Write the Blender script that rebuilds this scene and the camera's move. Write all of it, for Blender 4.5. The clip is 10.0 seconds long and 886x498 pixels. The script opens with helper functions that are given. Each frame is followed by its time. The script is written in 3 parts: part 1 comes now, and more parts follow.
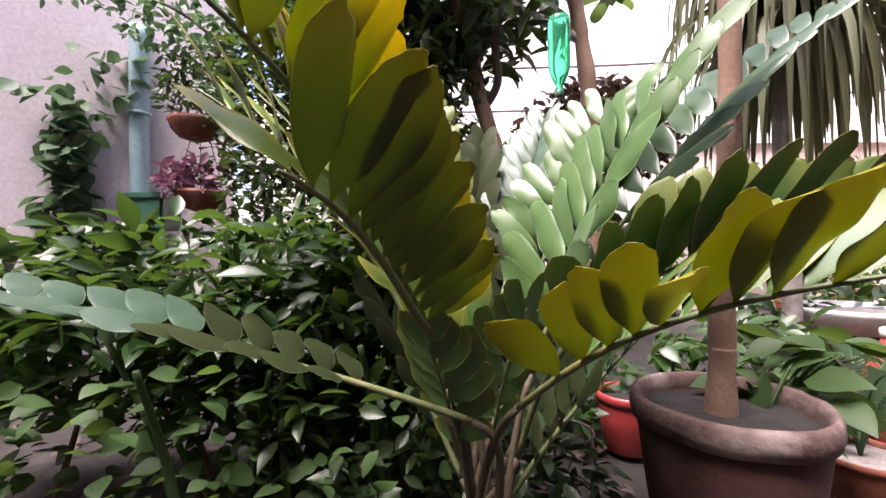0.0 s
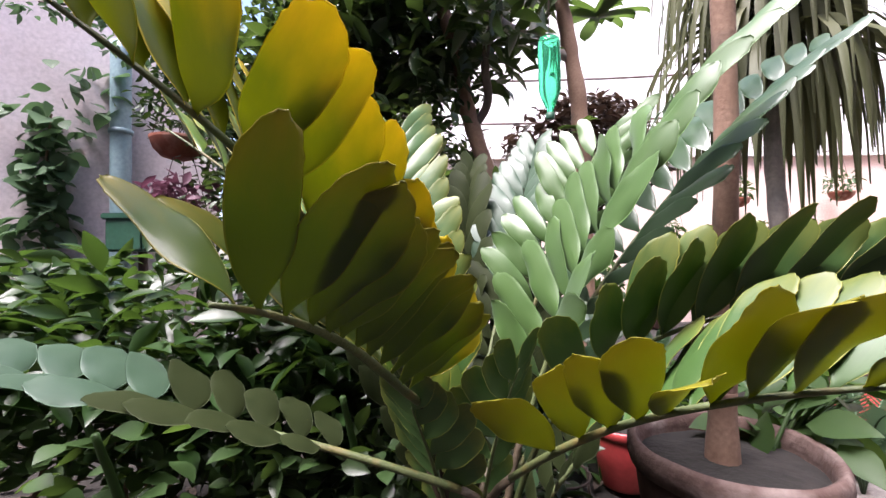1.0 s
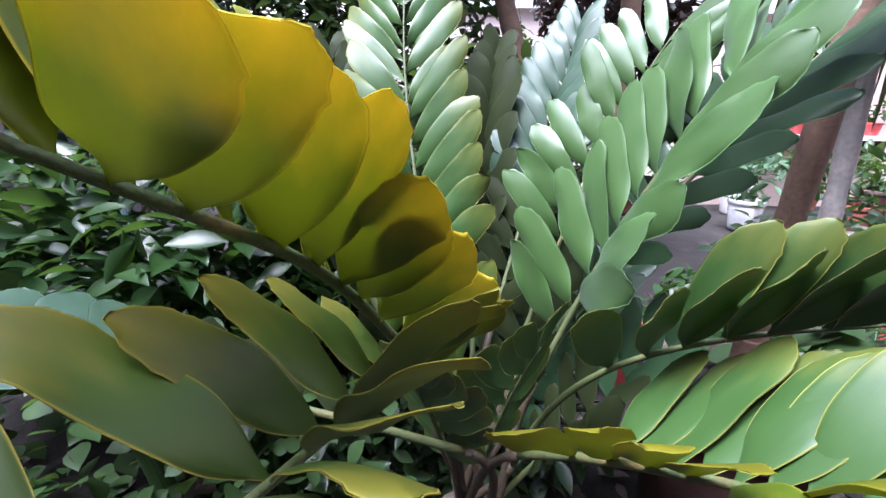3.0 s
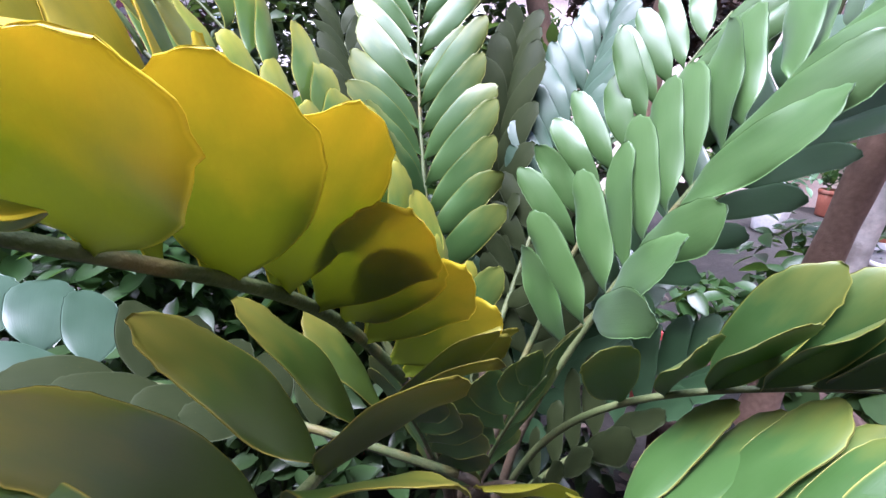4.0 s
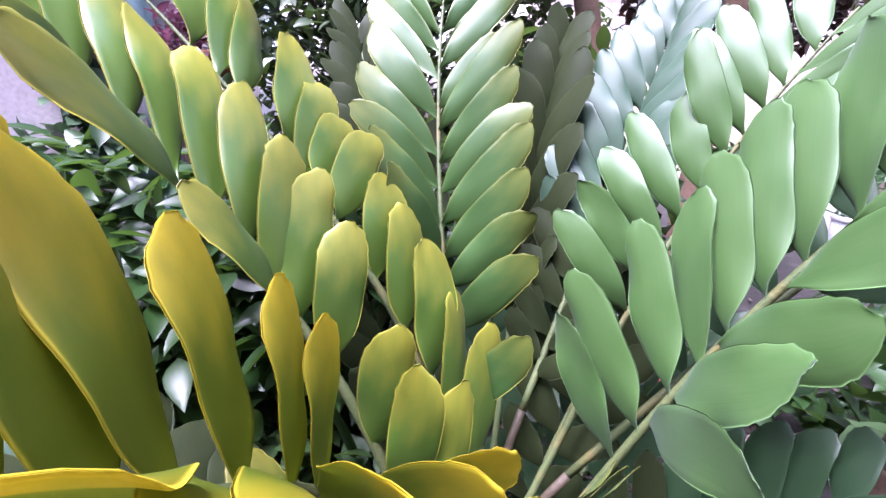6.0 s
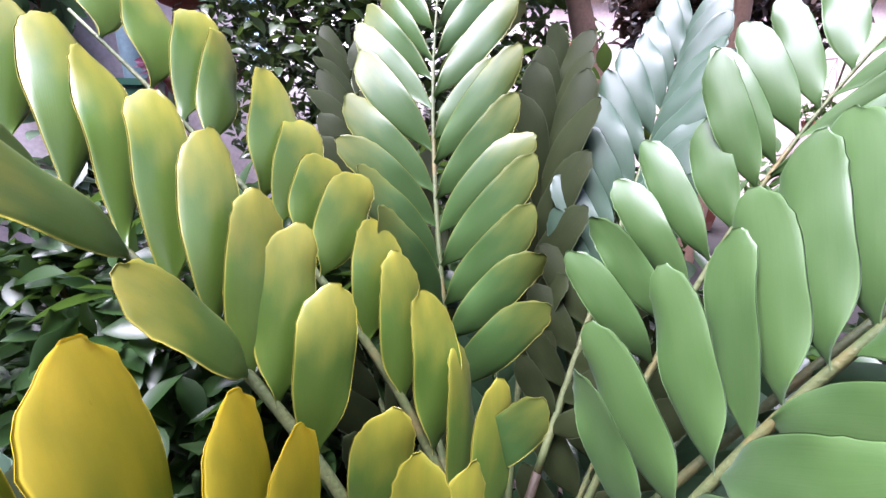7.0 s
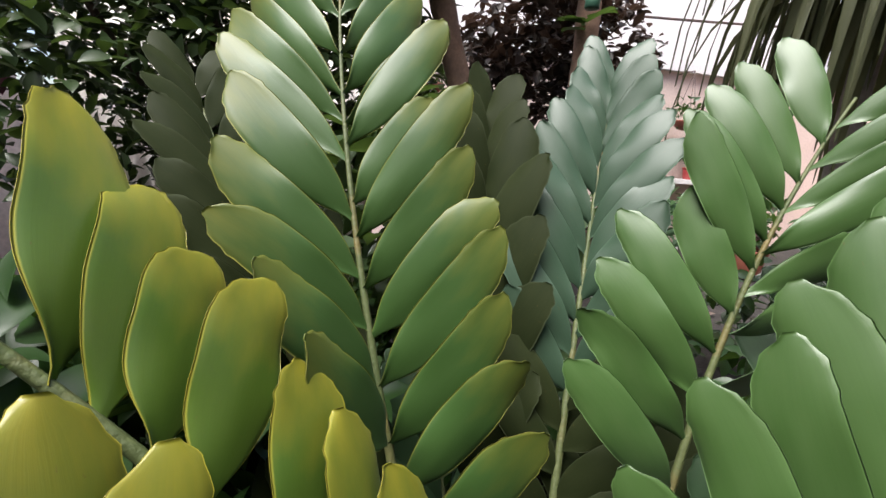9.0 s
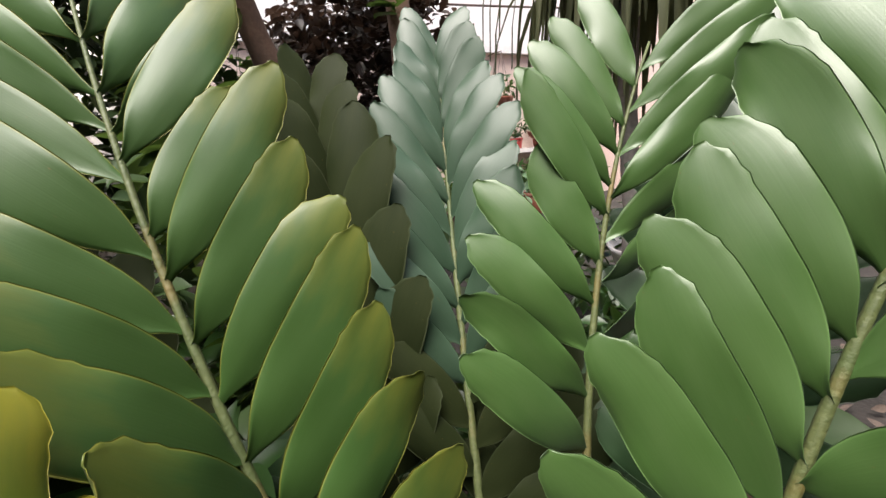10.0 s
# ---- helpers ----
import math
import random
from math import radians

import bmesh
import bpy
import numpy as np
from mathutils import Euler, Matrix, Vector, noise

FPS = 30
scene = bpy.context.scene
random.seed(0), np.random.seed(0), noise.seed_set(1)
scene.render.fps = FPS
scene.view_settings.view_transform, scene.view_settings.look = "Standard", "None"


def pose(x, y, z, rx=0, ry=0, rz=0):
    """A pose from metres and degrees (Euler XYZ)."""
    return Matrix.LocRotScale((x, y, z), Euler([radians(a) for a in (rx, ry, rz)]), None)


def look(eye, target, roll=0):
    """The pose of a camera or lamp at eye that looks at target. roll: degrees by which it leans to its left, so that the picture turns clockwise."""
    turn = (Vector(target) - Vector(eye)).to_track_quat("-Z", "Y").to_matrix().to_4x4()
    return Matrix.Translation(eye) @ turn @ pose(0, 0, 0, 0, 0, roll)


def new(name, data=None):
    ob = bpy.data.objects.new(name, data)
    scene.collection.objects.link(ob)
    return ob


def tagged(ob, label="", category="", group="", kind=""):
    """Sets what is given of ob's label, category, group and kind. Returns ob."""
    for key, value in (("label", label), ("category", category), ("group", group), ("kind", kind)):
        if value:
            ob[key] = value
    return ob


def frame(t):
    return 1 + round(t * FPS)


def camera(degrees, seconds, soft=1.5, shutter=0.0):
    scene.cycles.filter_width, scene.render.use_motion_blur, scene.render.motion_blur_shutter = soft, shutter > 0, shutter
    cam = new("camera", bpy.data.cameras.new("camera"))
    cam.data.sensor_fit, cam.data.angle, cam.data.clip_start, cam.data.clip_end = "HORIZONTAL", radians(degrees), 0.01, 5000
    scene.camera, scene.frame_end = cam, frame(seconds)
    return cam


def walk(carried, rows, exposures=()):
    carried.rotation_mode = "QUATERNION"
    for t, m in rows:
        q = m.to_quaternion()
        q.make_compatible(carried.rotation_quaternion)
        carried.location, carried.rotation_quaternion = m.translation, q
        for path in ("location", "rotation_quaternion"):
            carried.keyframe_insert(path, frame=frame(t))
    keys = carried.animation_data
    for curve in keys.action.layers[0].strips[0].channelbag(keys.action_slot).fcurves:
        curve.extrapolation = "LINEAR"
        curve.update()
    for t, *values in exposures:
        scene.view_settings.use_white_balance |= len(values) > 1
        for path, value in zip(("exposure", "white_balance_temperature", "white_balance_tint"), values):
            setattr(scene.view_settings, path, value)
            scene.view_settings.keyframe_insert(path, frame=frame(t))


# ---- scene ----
cam = camera(93.2, 10.0)
PATH = [
    (0, (0.025, 0.024, 0.589), (0.014, 2.024, 0.597), -0.5),
    (0.5, (0.033, 0.048, 0.621), (0.038, 2.048, 0.633), -1.2),
    (1, (0.034, 0.063, 0.649), (0.061, 2.062, 0.693), -0.8),
    (1.5, (0.034, 0.091, 0.665), (0.084, 2.09, 0.621), -1.1),
    (2, (0.027, 0.138, 0.698), (0.102, 2.121, 0.446), -1.1),
    (2.5, (0.028, 0.168, 0.727), (0.044, 2.111, 0.253), 0.3),
    (4, (0.038, 0.246, 0.76), (-0.026, 2.119, 0.063), 3.9),
    (4.5, (0.055, 0.28, 0.762), (-0.176, 2.125, 0.026), 3.7),
    (5, (0.059, 0.312, 0.767), (-0.222, 2.143, 0.013), 2.4),
    (5.5, (0.057, 0.348, 0.779), (-0.181, 2.193, 0.044), 3.9),
    (7, (0.047, 0.434, 0.803), (-0.212, 2.311, 0.163), 1.6),
    (7.5, (0.024, 0.481, 0.82), (-0.121, 2.378, 0.202), 1.5),
    (8, (0.001, 0.527, 0.814), (-0.019, 2.436, 0.218), 2.8),
    (8.5, (-0.028, 0.555, 0.82), (0.026, 2.469, 0.242), 3.3),
    (9, (-0.046, 0.589, 0.821), (0.391, 2.481, 0.34), 4.0),
    (9.5, (-0.044, 0.618, 0.818), (0.752, 2.397, 0.368), -0.0),
    (10, (-0.023, 0.636, 0.811), (0.993, 2.284, 0.311), -4.8),
]
walk(cam, [(t, look(eye, target, roll)) for t, eye, target, roll in PATH],
     [(0, 2.28, 6700, 26), (2.5, 2.15, 5550, 20), (4.5, 2.52, 5350, 34), (5.5, 2.6, 5400, 38), (7.0, 2.45, 5650, 35), (8.5, 1.3, 6200, 13), (10, 1.28, 6750, 13)])
SKY, SUN = 0.105, 5.0

# ---- light ----
world = bpy.data.worlds.new("sky")
scene.world = world
world.use_nodes = True
wn = world.node_tree
sky = wn.nodes.new("ShaderNodeTexSky")
sky.sky_type, sky.sun_disc = "NISHITA", False
sky.sun_elevation, sky.sun_rotation = radians(70), radians(230)
sky.dust_density, sky.ozone_density = 2.0, 1.4
wn.links.new(sky.outputs[0], wn.nodes["Background"].inputs[0])
wn.nodes["Background"].inputs[1].default_value = SKY
sun = new("sun", bpy.data.lights.new("sun", "SUN"))
sun.data.energy, sun.data.angle, sun.data.color = SUN, radians(45), (1.0, 0.97, 0.93)
sun.matrix_world = look((-0.85, -0.65, 3.0), (0, 0, 0))

# ---- materials ----


def shader(name, rough=0.7, metal=0.0, spec=0.5):
    m = bpy.data.materials.new(name)
    m.use_nodes = True
    b = m.node_tree.nodes["Principled BSDF"]
    b.inputs["Roughness"].default_value = rough
    b.inputs["Metallic"].default_value = metal
    b.inputs["Specular IOR Level"].default_value = spec
    return m, m.node_tree.nodes, m.node_tree.links, b


def mix(n, l, fac, a, b, mode="MIX"):
    x = n.new("ShaderNodeMix")
    x.data_type, x.blend_type = "RGBA", mode
    for socket, v in ((x.inputs[0], fac), (x.inputs[6], a), (x.inputs[7], b)):
        if isinstance(v, bpy.types.NodeSocket):
            l.new(v, socket)
        elif isinstance(v, (int, float)):
            socket.default_value = v
        else:
            socket.default_value = (*v[:3], 1)
    return x.outputs[2]


def ramp(n, l, src, lo, hi):
    r = n.new("ShaderNodeMapRange")
    l.new(src, r.inputs[0])
    r.inputs[1].default_value, r.inputs[2].default_value = lo, hi
    return r.outputs[0]


def noisy(n, scale, detail=4, coord=None, l=None):
    t = n.new("ShaderNodeTexNoise")
    t.inputs["Scale"].default_value, t.inputs["Detail"].default_value = scale, detail
    if coord is not None:
        l.new(coord, t.inputs["Vector"])
    return t.outputs[0]


def bumped(n, l, b, src, strength, dist=0.01):
    x = n.new("ShaderNodeBump")
    x.inputs["Strength"].default_value, x.inputs["Distance"].default_value = strength, dist
    l.new(src, x.inputs["Height"])
    l.new(x.outputs[0], b.inputs["Normal"])


def rough_surface(name, a, b, scale, rough=0.85, bump=0.4, fine=60, stain=None, stain_scale=1.5):
    """Two colours in patches, fine grain in relief, and stains with a shape of their own."""
    m, n, l, bs = shader(name, rough)
    co = n.new("ShaderNodeTexCoord").outputs["Object"]
    big = noisy(n, scale, 6, co, l)
    small = noisy(n, fine, 4, co, l)
    col = mix(n, l, ramp(n, l, big, 0.35, 0.65), a, b)
    col = mix(n, l, ramp(n, l, small, 0.3, 0.9), col, [v * 0.72 for v in a])
    if stain:
        st = noisy(n, stain_scale, 8, co, l)
        col = mix(n, l, ramp(n, l, st, 0.55, 0.72), col, stain)
    l.new(col, bs.inputs["Base Color"])
    bumped(n, l, bs, small, bump, 0.004)
    return m


def leaf_material(name, a, b, yellow=None, rough=0.42, clear=0.35, see=(0.3, 0.42, 0.03), streaks=True, glow=.3, turn=(.5, 1.2), bloom=0.0):
    """Leathery leaf: veins along the blade, blotches, a pale margin, some light shining through."""
    m, n, l, bs = shader(name, rough, 0.0, clear)
    bs.inputs["Sheen Weight"].default_value = bloom
    bs.inputs["Sheen Roughness"].default_value = 0.45
    bs.inputs["Sheen Tint"].default_value = (.82, .93, 1, 1)
    uv = n.new("ShaderNodeUVMap").outputs[0]
    rnd = n.new("ShaderNodeObjectInfo").outputs["Random"]
    co = n.new("ShaderNodeTexCoord").outputs["Object"]
    sep = n.new("ShaderNodeSeparateXYZ")
    l.new(uv, sep.inputs[0])
    blot = noisy(n, 3.0, 5, co, l)
    col = mix(n, l, ramp(n, l, blot, 0.3, 0.7), a, b)
    col = mix(n, l, ramp(n, l, rnd, -0.4, 1.6), col, b)
    through_col = mix(n, l, 0.5, col, see)
    if yellow:
        g = n.new("ShaderNodeMath")
        g.operation = "MULTIPLY_ADD"
        l.new(blot, g.inputs[0])
        g.inputs[1].default_value = 0.7
        l.new(sep.outputs[1], g.inputs[2])
        f = ramp(n, l, g.outputs[0], *turn)
        col = mix(n, l, f, col, yellow)
        through_col = mix(n, l, f, through_col, [min(1, v * 1.5) for v in yellow])
    if streaks:
        mp = n.new("ShaderNodeMapping")
        l.new(uv, mp.inputs[0])
        mp.inputs["Scale"].default_value = (26, 1.2, 1)
        vein = noisy(n, 1.6, 3, mp.outputs[0], l)
        col = mix(n, l, ramp(n, l, vein, 0.38, 2.4), col, [min(1, v * 1.25 + 0.006) for v in b])
        bumped(n, l, bs, vein, 0.05, 0.002)
        # brown specks
        sp = noisy(n, 22.0, 6, co, l)
        col = mix(n, l, ramp(n, l, sp, 0.70, 0.78), col, (0.11, 0.08, 0.02))
    d = n.new("ShaderNodeMath")
    d.operation = "SUBTRACT"
    l.new(sep.outputs[0], d.inputs[0])
    d.inputs[1].default_value = 0.5
    ab = n.new("ShaderNodeMath")
    ab.operation = "ABSOLUTE"
    l.new(d.outputs[0], ab.inputs[0])
    if streaks:
        col = mix(n, l, ramp(n, l, ab.outputs[0], 0.465, 0.497), col, [min(1, v * 1.6 + 0.012) for v in (yellow or b)])
    l.new(col, bs.inputs["Base Color"])
    rr = n.new("ShaderNodeMapRange")
    l.new(blot, rr.inputs[0])
    rr.inputs[3].default_value, rr.inputs[4].default_value = rough - 0.07, rough + 0.12
    l.new(rr.outputs[0], bs.inputs["Roughness"])
    tr = n.new("ShaderNodeBsdfTranslucent")
    l.new(through_col, tr.inputs[0])
    ms = n.new("ShaderNodeMixShader")
    ms.inputs[0].default_value = glow
    l.new(bs.outputs[0], ms.inputs[1])
    l.new(tr.outputs[0], ms.inputs[2])
    l.new(ms.outputs[0], n["Material Output"].inputs[0])
    return m


LEAF_BLUE = leaf_material("leaf_bluegreen", (0.028, 0.078, 0.012), (0.050, 0.104, 0.024), rough=0.41, clear=0.72, see=(0.150, 0.218, 0.020), glow=.13, bloom=.07)
LEAF_WAXY = leaf_material("leaf_waxy_grey_green", (0.020, 0.047, 0.024), (0.033, 0.064, 0.037), rough=0.42, clear=0.45, see=(0.1, 0.15, 0.04), glow=.1, bloom=.03)
LEAF_GREEN = leaf_material("leaf_green", (0.024, 0.068, 0.010), (0.042, 0.096, 0.020), (0.15, 0.15, 0.016), rough=0.46, clear=0.55, see=(0.18, 0.26, 0.015), glow=.22, turn=(.95, 1.6), bloom=.02)
LEAF_LEFT = leaf_material("leaf_green_yellow_tip", (0.04, 0.094, 0.008), (0.07, 0.122, 0.013), (0.26, 0.23, 0.018), rough=0.35, clear=0.7, see=(0.177, 0.245, 0.014), glow=.18, turn=(.82, 1.5), bloom=.02)
LEAF_OLIVE = leaf_material("leaf_olive", (0.029, 0.062, 0.008), (0.050, 0.084, 0.011), (0.192, 0.160, 0.016), rough=0.4, clear=0.5, see=(0.440, 0.528, 0.016), glow=.36, turn=(.9, 1.55))
LEAF_YELLOW = leaf_material("leaf_yellow", (0.081, 0.126, 0.007), (0.126, 0.158, 0.009), (0.468, 0.360, 0.011), rough=0.36, clear=0.6, see=(0.594, 0.630, 0.011), glow=.46, turn=(.76, 1.45))
LEAF_LIME = leaf_material("leaf_yellow_green", (0.060, 0.115, 0.009), (0.102, 0.145, 0.010), (0.212, 0.196, 0.010), rough=0.40, clear=0.5, see=(0.680, 0.680, 0.010), glow=.45, turn=(.65, 1.25))
# shaded copy of the green leaf: shade is put into the colour
LEAF_SHADE = leaf_material("leaf_green_shaded", (0.014, 0.037, 0.014), (0.026, 0.058, 0.023), rough=0.36, clear=0.6, see=(0.082, 0.150, 0.020), glow=.12)
# brownish green with the crown's deep shade painted into the colour
LEAF_DEEP_SHADE = leaf_material("leaf_deep_shade", (0.010, 0.016, 0.005), (0.018, 0.024, 0.008), rough=0.55, clear=0.08, see=(0.05, 0.08, 0.01), glow=.05)
RACHIS = rough_surface("rachis", (0.06, 0.085, 0.025), (0.095, 0.11, 0.038), 30, 0.6, 0.3, 300, (0.13, 0.10, 0.03), 25)
PETIOLE = rough_surface("petiole", (0.035, 0.026, 0.012), (0.055, 0.034, 0.016), 20, 0.7, 0.4, 200)
BUSH = leaf_material("bush_leaf", (0.011, 0.031, 0.007), (0.020, 0.053, 0.010), rough=0.38, clear=0.5, see=(0.095, 0.177, 0.020), streaks=False)
PALE = leaf_material("pale_leaf", (0.022, 0.053, 0.014), (0.039, 0.078, 0.022), rough=0.5, see=(0.170, 0.286, 0.041), streaks=False)
TREE = leaf_material("tree_leaf", (0.020, 0.041, 0.014), (0.034, 0.061, 0.020), rough=0.36, clear=0.5, see=(0.082, 0.136, 0.014), streaks=False)
MAROON = leaf_material("maroon_leaf", (0.024, 0.020, 0.014), (0.041, 0.027, 0.019), rough=0.4, see=(0.068, 0.034, 0.020), streaks=False)
VINE = leaf_material("vine_leaf", (0.05, 0.10, 0.05), (0.09, 0.15, 0.08), rough=0.45, see=(0.12, 0.25, 0.08), streaks=False)
STRAP = leaf_material("strap_leaf", (0.041, 0.058, 0.024), (0.082, 0.088, 0.041), rough=0.55, see=(0.136, 0.150, 0.054), streaks=False)
BARK = rough_surface("bark", (0.18, 0.105, 0.07), (0.25, 0.16, 0.115), 9, 0.9, 0.35, 130, (0.09, 0.06, 0.045), 8)
BARK_DARK = rough_surface("dark_bark", (0.07, 0.05, 0.04), (0.12, 0.085, 0.065), 14, 0.9, 0.8, 90)
BARK_GREY = rough_surface("grey_bark", (0.26, 0.24, 0.23), (0.36, 0.31, 0.28), 14, 0.9, 0.7, 80, (0.12, 0.10, 0.09), 9)
SOIL = rough_surface("soil", (0.011, 0.009, 0.007), (0.02, 0.016, 0.013), 5, 0.95, 1.0, 60, (0.034, 0.028, 0.024), 9)
PLASTER = rough_surface("lilac_plaster", (0.62, 0.55, 0.58), (0.70, 0.62, 0.64), 1.2, 0.9, 0.15, 60, (0.54, 0.45, 0.46), 0.9)
PINK = rough_surface("pink_plaster", (0.68, 0.53, 0.47), (0.74, 0.60, 0.54), 1.1, 0.9, 0.15, 60, (0.58, 0.42, 0.36), 1.1)
# dark plaster, so the unseen rear wall bounces little light
REAR_PLASTER = rough_surface("rear_plaster", (0.24, 0.20, 0.17), (0.30, 0.26, 0.22), 1.3, 0.9, 0.2, 60, (0.18, 0.15, 0.12), 1.0)
WHITE = rough_surface("white_plaster", (0.80, 0.78, 0.77), (0.84, 0.82, 0.81), 1.3, 0.9, 0.1, 60)
TERRACOTTA = rough_surface("terracotta", (0.20, 0.055, 0.03), (0.25, 0.08, 0.045), 9, 0.8, 0.3, 90, (0.40, 0.22, 0.17), 7)
CLAY = rough_surface("worn_clay", (0.042, 0.014, 0.010), (0.062, 0.021, 0.015), 8, 0.85, 0.5, 70, (0.05, 0.03, 0.025), 6)
RIM = rough_surface("chalky_rim", (0.07, 0.036, 0.028), (0.12, 0.08, 0.068), 9, 0.9, 0.7, 80, (0.26, 0.21, 0.19), 7)
PIPE = rough_surface("pipe_paint", (0.22, 0.34, 0.38), (0.28, 0.40, 0.43), 6, 0.5, 0.1, 60)
METAL = rough_surface("corrugated_sheet", (0.72, 0.68, 0.64), (0.78, 0.74, 0.70), 4, 0.5, 0.1, 60, (0.55, 0.45, 0.38), 3)
DARKMETAL = rough_surface("rusty_wire", (0.06, 0.04, 0.035), (0.10, 0.06, 0.045), 20, 0.7, 0.3, 90)
GREENPOT = rough_surface("green_plastic", (0.025, 0.09, 0.055), (0.035, 0.11, 0.07), 8, 0.45, 0.1, 60)
TRAYWHITE = rough_surface("white_glaze", (0.72, 0.70, 0.68), (0.78, 0.76, 0.74), 8, 0.4, 0.1, 60, (0.40, 0.38, 0.36), 9)
REDPLASTIC = rough_surface("red_plastic", (0.42, 0.05, 0.05), (0.50, 0.08, 0.07), 7, 0.35, 0.1, 50)
PEBBLE = rough_surface("grey_gravel", (0.20, 0.18, 0.17), (0.33, 0.30, 0.28), 40, 0.9, 0.6, 150)
PURPLE = leaf_material("purple_leaf", (0.09, 0.035, 0.06), (0.15, 0.07, 0.10), rough=0.5, see=(0.2, 0.06, 0.1), streaks=False)
bm_, bn_, bl_, bb_ = shader("green_bottle_plastic", 0.12)
bb_.inputs["Base Color"].default_value = (0.10, 0.75, 0.42, 1)
bb_.inputs["Transmission Weight"].default_value = 0.85
bb_.inputs["IOR"].default_value = 1.2
bl_.new(ramp(bn_, bl_, noisy(bn_, 20), 0.0, 6.0), bb_.inputs["Roughness"])
BOTTLE = bm_

# ---- builders ----


def part(name, bm, material, parent, label="", smooth=True):
    me = bpy.data.meshes.new(name)
    bm.to_mesh(me)
    bm.free()
    return mesh_part(name, me, material, parent, label, smooth)


def mesh_part(name, me, material, parent, label="", smooth=True):
    if material and not me.materials:
        me.materials.append(material)
    if smooth:
        me.polygons.foreach_set("use_smooth", [True] * len(me.polygons))
    ob = new(name, me)
    ob.parent = parent
    if label:
        ob["label"] = label
    return ob


def thing(name, at, label, category, group="", kind=""):
    ob = new(name)
    ob.location = at
    ob.empty_display_size = 0.02
    return tagged(ob, label, category, group, kind)


def bezier(c, s):
    a, b, d, e = (Vector(p) for p in c)
    return a * (1 - s) ** 3 + b * 3 * s * (1 - s) ** 2 + d * 3 * s * s * (1 - s) + e * s ** 3


def tube(bm, pts, radii, sides=8, squash=1.0):
    """A tapered tube along a line of points."""
    rings, side = [], None
    for i, p in enumerate(pts):
        t = (pts[min(i + 1, len(pts) - 1)] - pts[max(i - 1, 0)]).normalized()
        if side is None:
            side = t.orthogonal().normalized()
        side = (side - t * side.dot(t)).normalized()
        up = t.cross(side)
        r = radii[i]
        rings.append([bm.verts.new(p + side * math.cos(a) * r + up * math.sin(a) * r * squash)
                      for a in (2 * math.pi * k / sides for k in range(sides))])
    for a, b in zip(rings, rings[1:]):
        for k in range(sides):
            bm.faces.new((a[k], a[(k + 1) % sides], b[(k + 1) % sides], b[k]))
    bm.faces.new(rings[0][::-1])
    bm.faces.new(rings[-1])


def lathe(bm, profile, sides=40, wobble=0.0, seed=0.0):
    """A round body from (radius, height) pairs."""
    rings = []
    for r, z in profile:
        ring = []
        for k in range(sides):
            a = 2 * math.pi * k / sides
            w = 1 + wobble * noise.noise((math.cos(a) * 2 + seed, math.sin(a) * 2, z * 9))
            dz = wobble * 0.5 * r * noise.noise((math.cos(a) * 3 + seed, math.sin(a) * 3, 5 + z))
            ring.append(bm.verts.new((r * w * math.cos(a), r * w * math.sin(a), z + dz)))
        rings.append(ring)
    for a, b in zip(rings, rings[1:]):
        for k in range(sides):
            bm.faces.new((a[k], a[(k + 1) % sides], b[(k + 1) % sides], b[k]))
    for ring, flip in ((rings[0], True), (rings[-1], False)):
        bm.faces.new(ring[::-1] if flip else ring)


def box(bm, lo, hi):
    v = [bm.verts.new((x, y, z)) for x in (lo[0], hi[0]) for y in (lo[1], hi[1]) for z in (lo[2], hi[2])]
    for f in ((0, 1, 3, 2), (4, 6, 7, 5), (0, 4, 5, 1), (2, 3, 7, 6), (0, 2, 6, 4), (1, 5, 7, 3)):
        bm.faces.new([v[i] for i in f])


WIDTHS = [(0, .09), (.03, .10), (.06, .18), (.12, .40), (.20, .66), (.30, .85), (.42, .97), (.55, 1.0), (.68, .99), (.79, .93), (.87, .80), (.925, .62), (.958, .42), (.982, .2), (1.0, .05)]


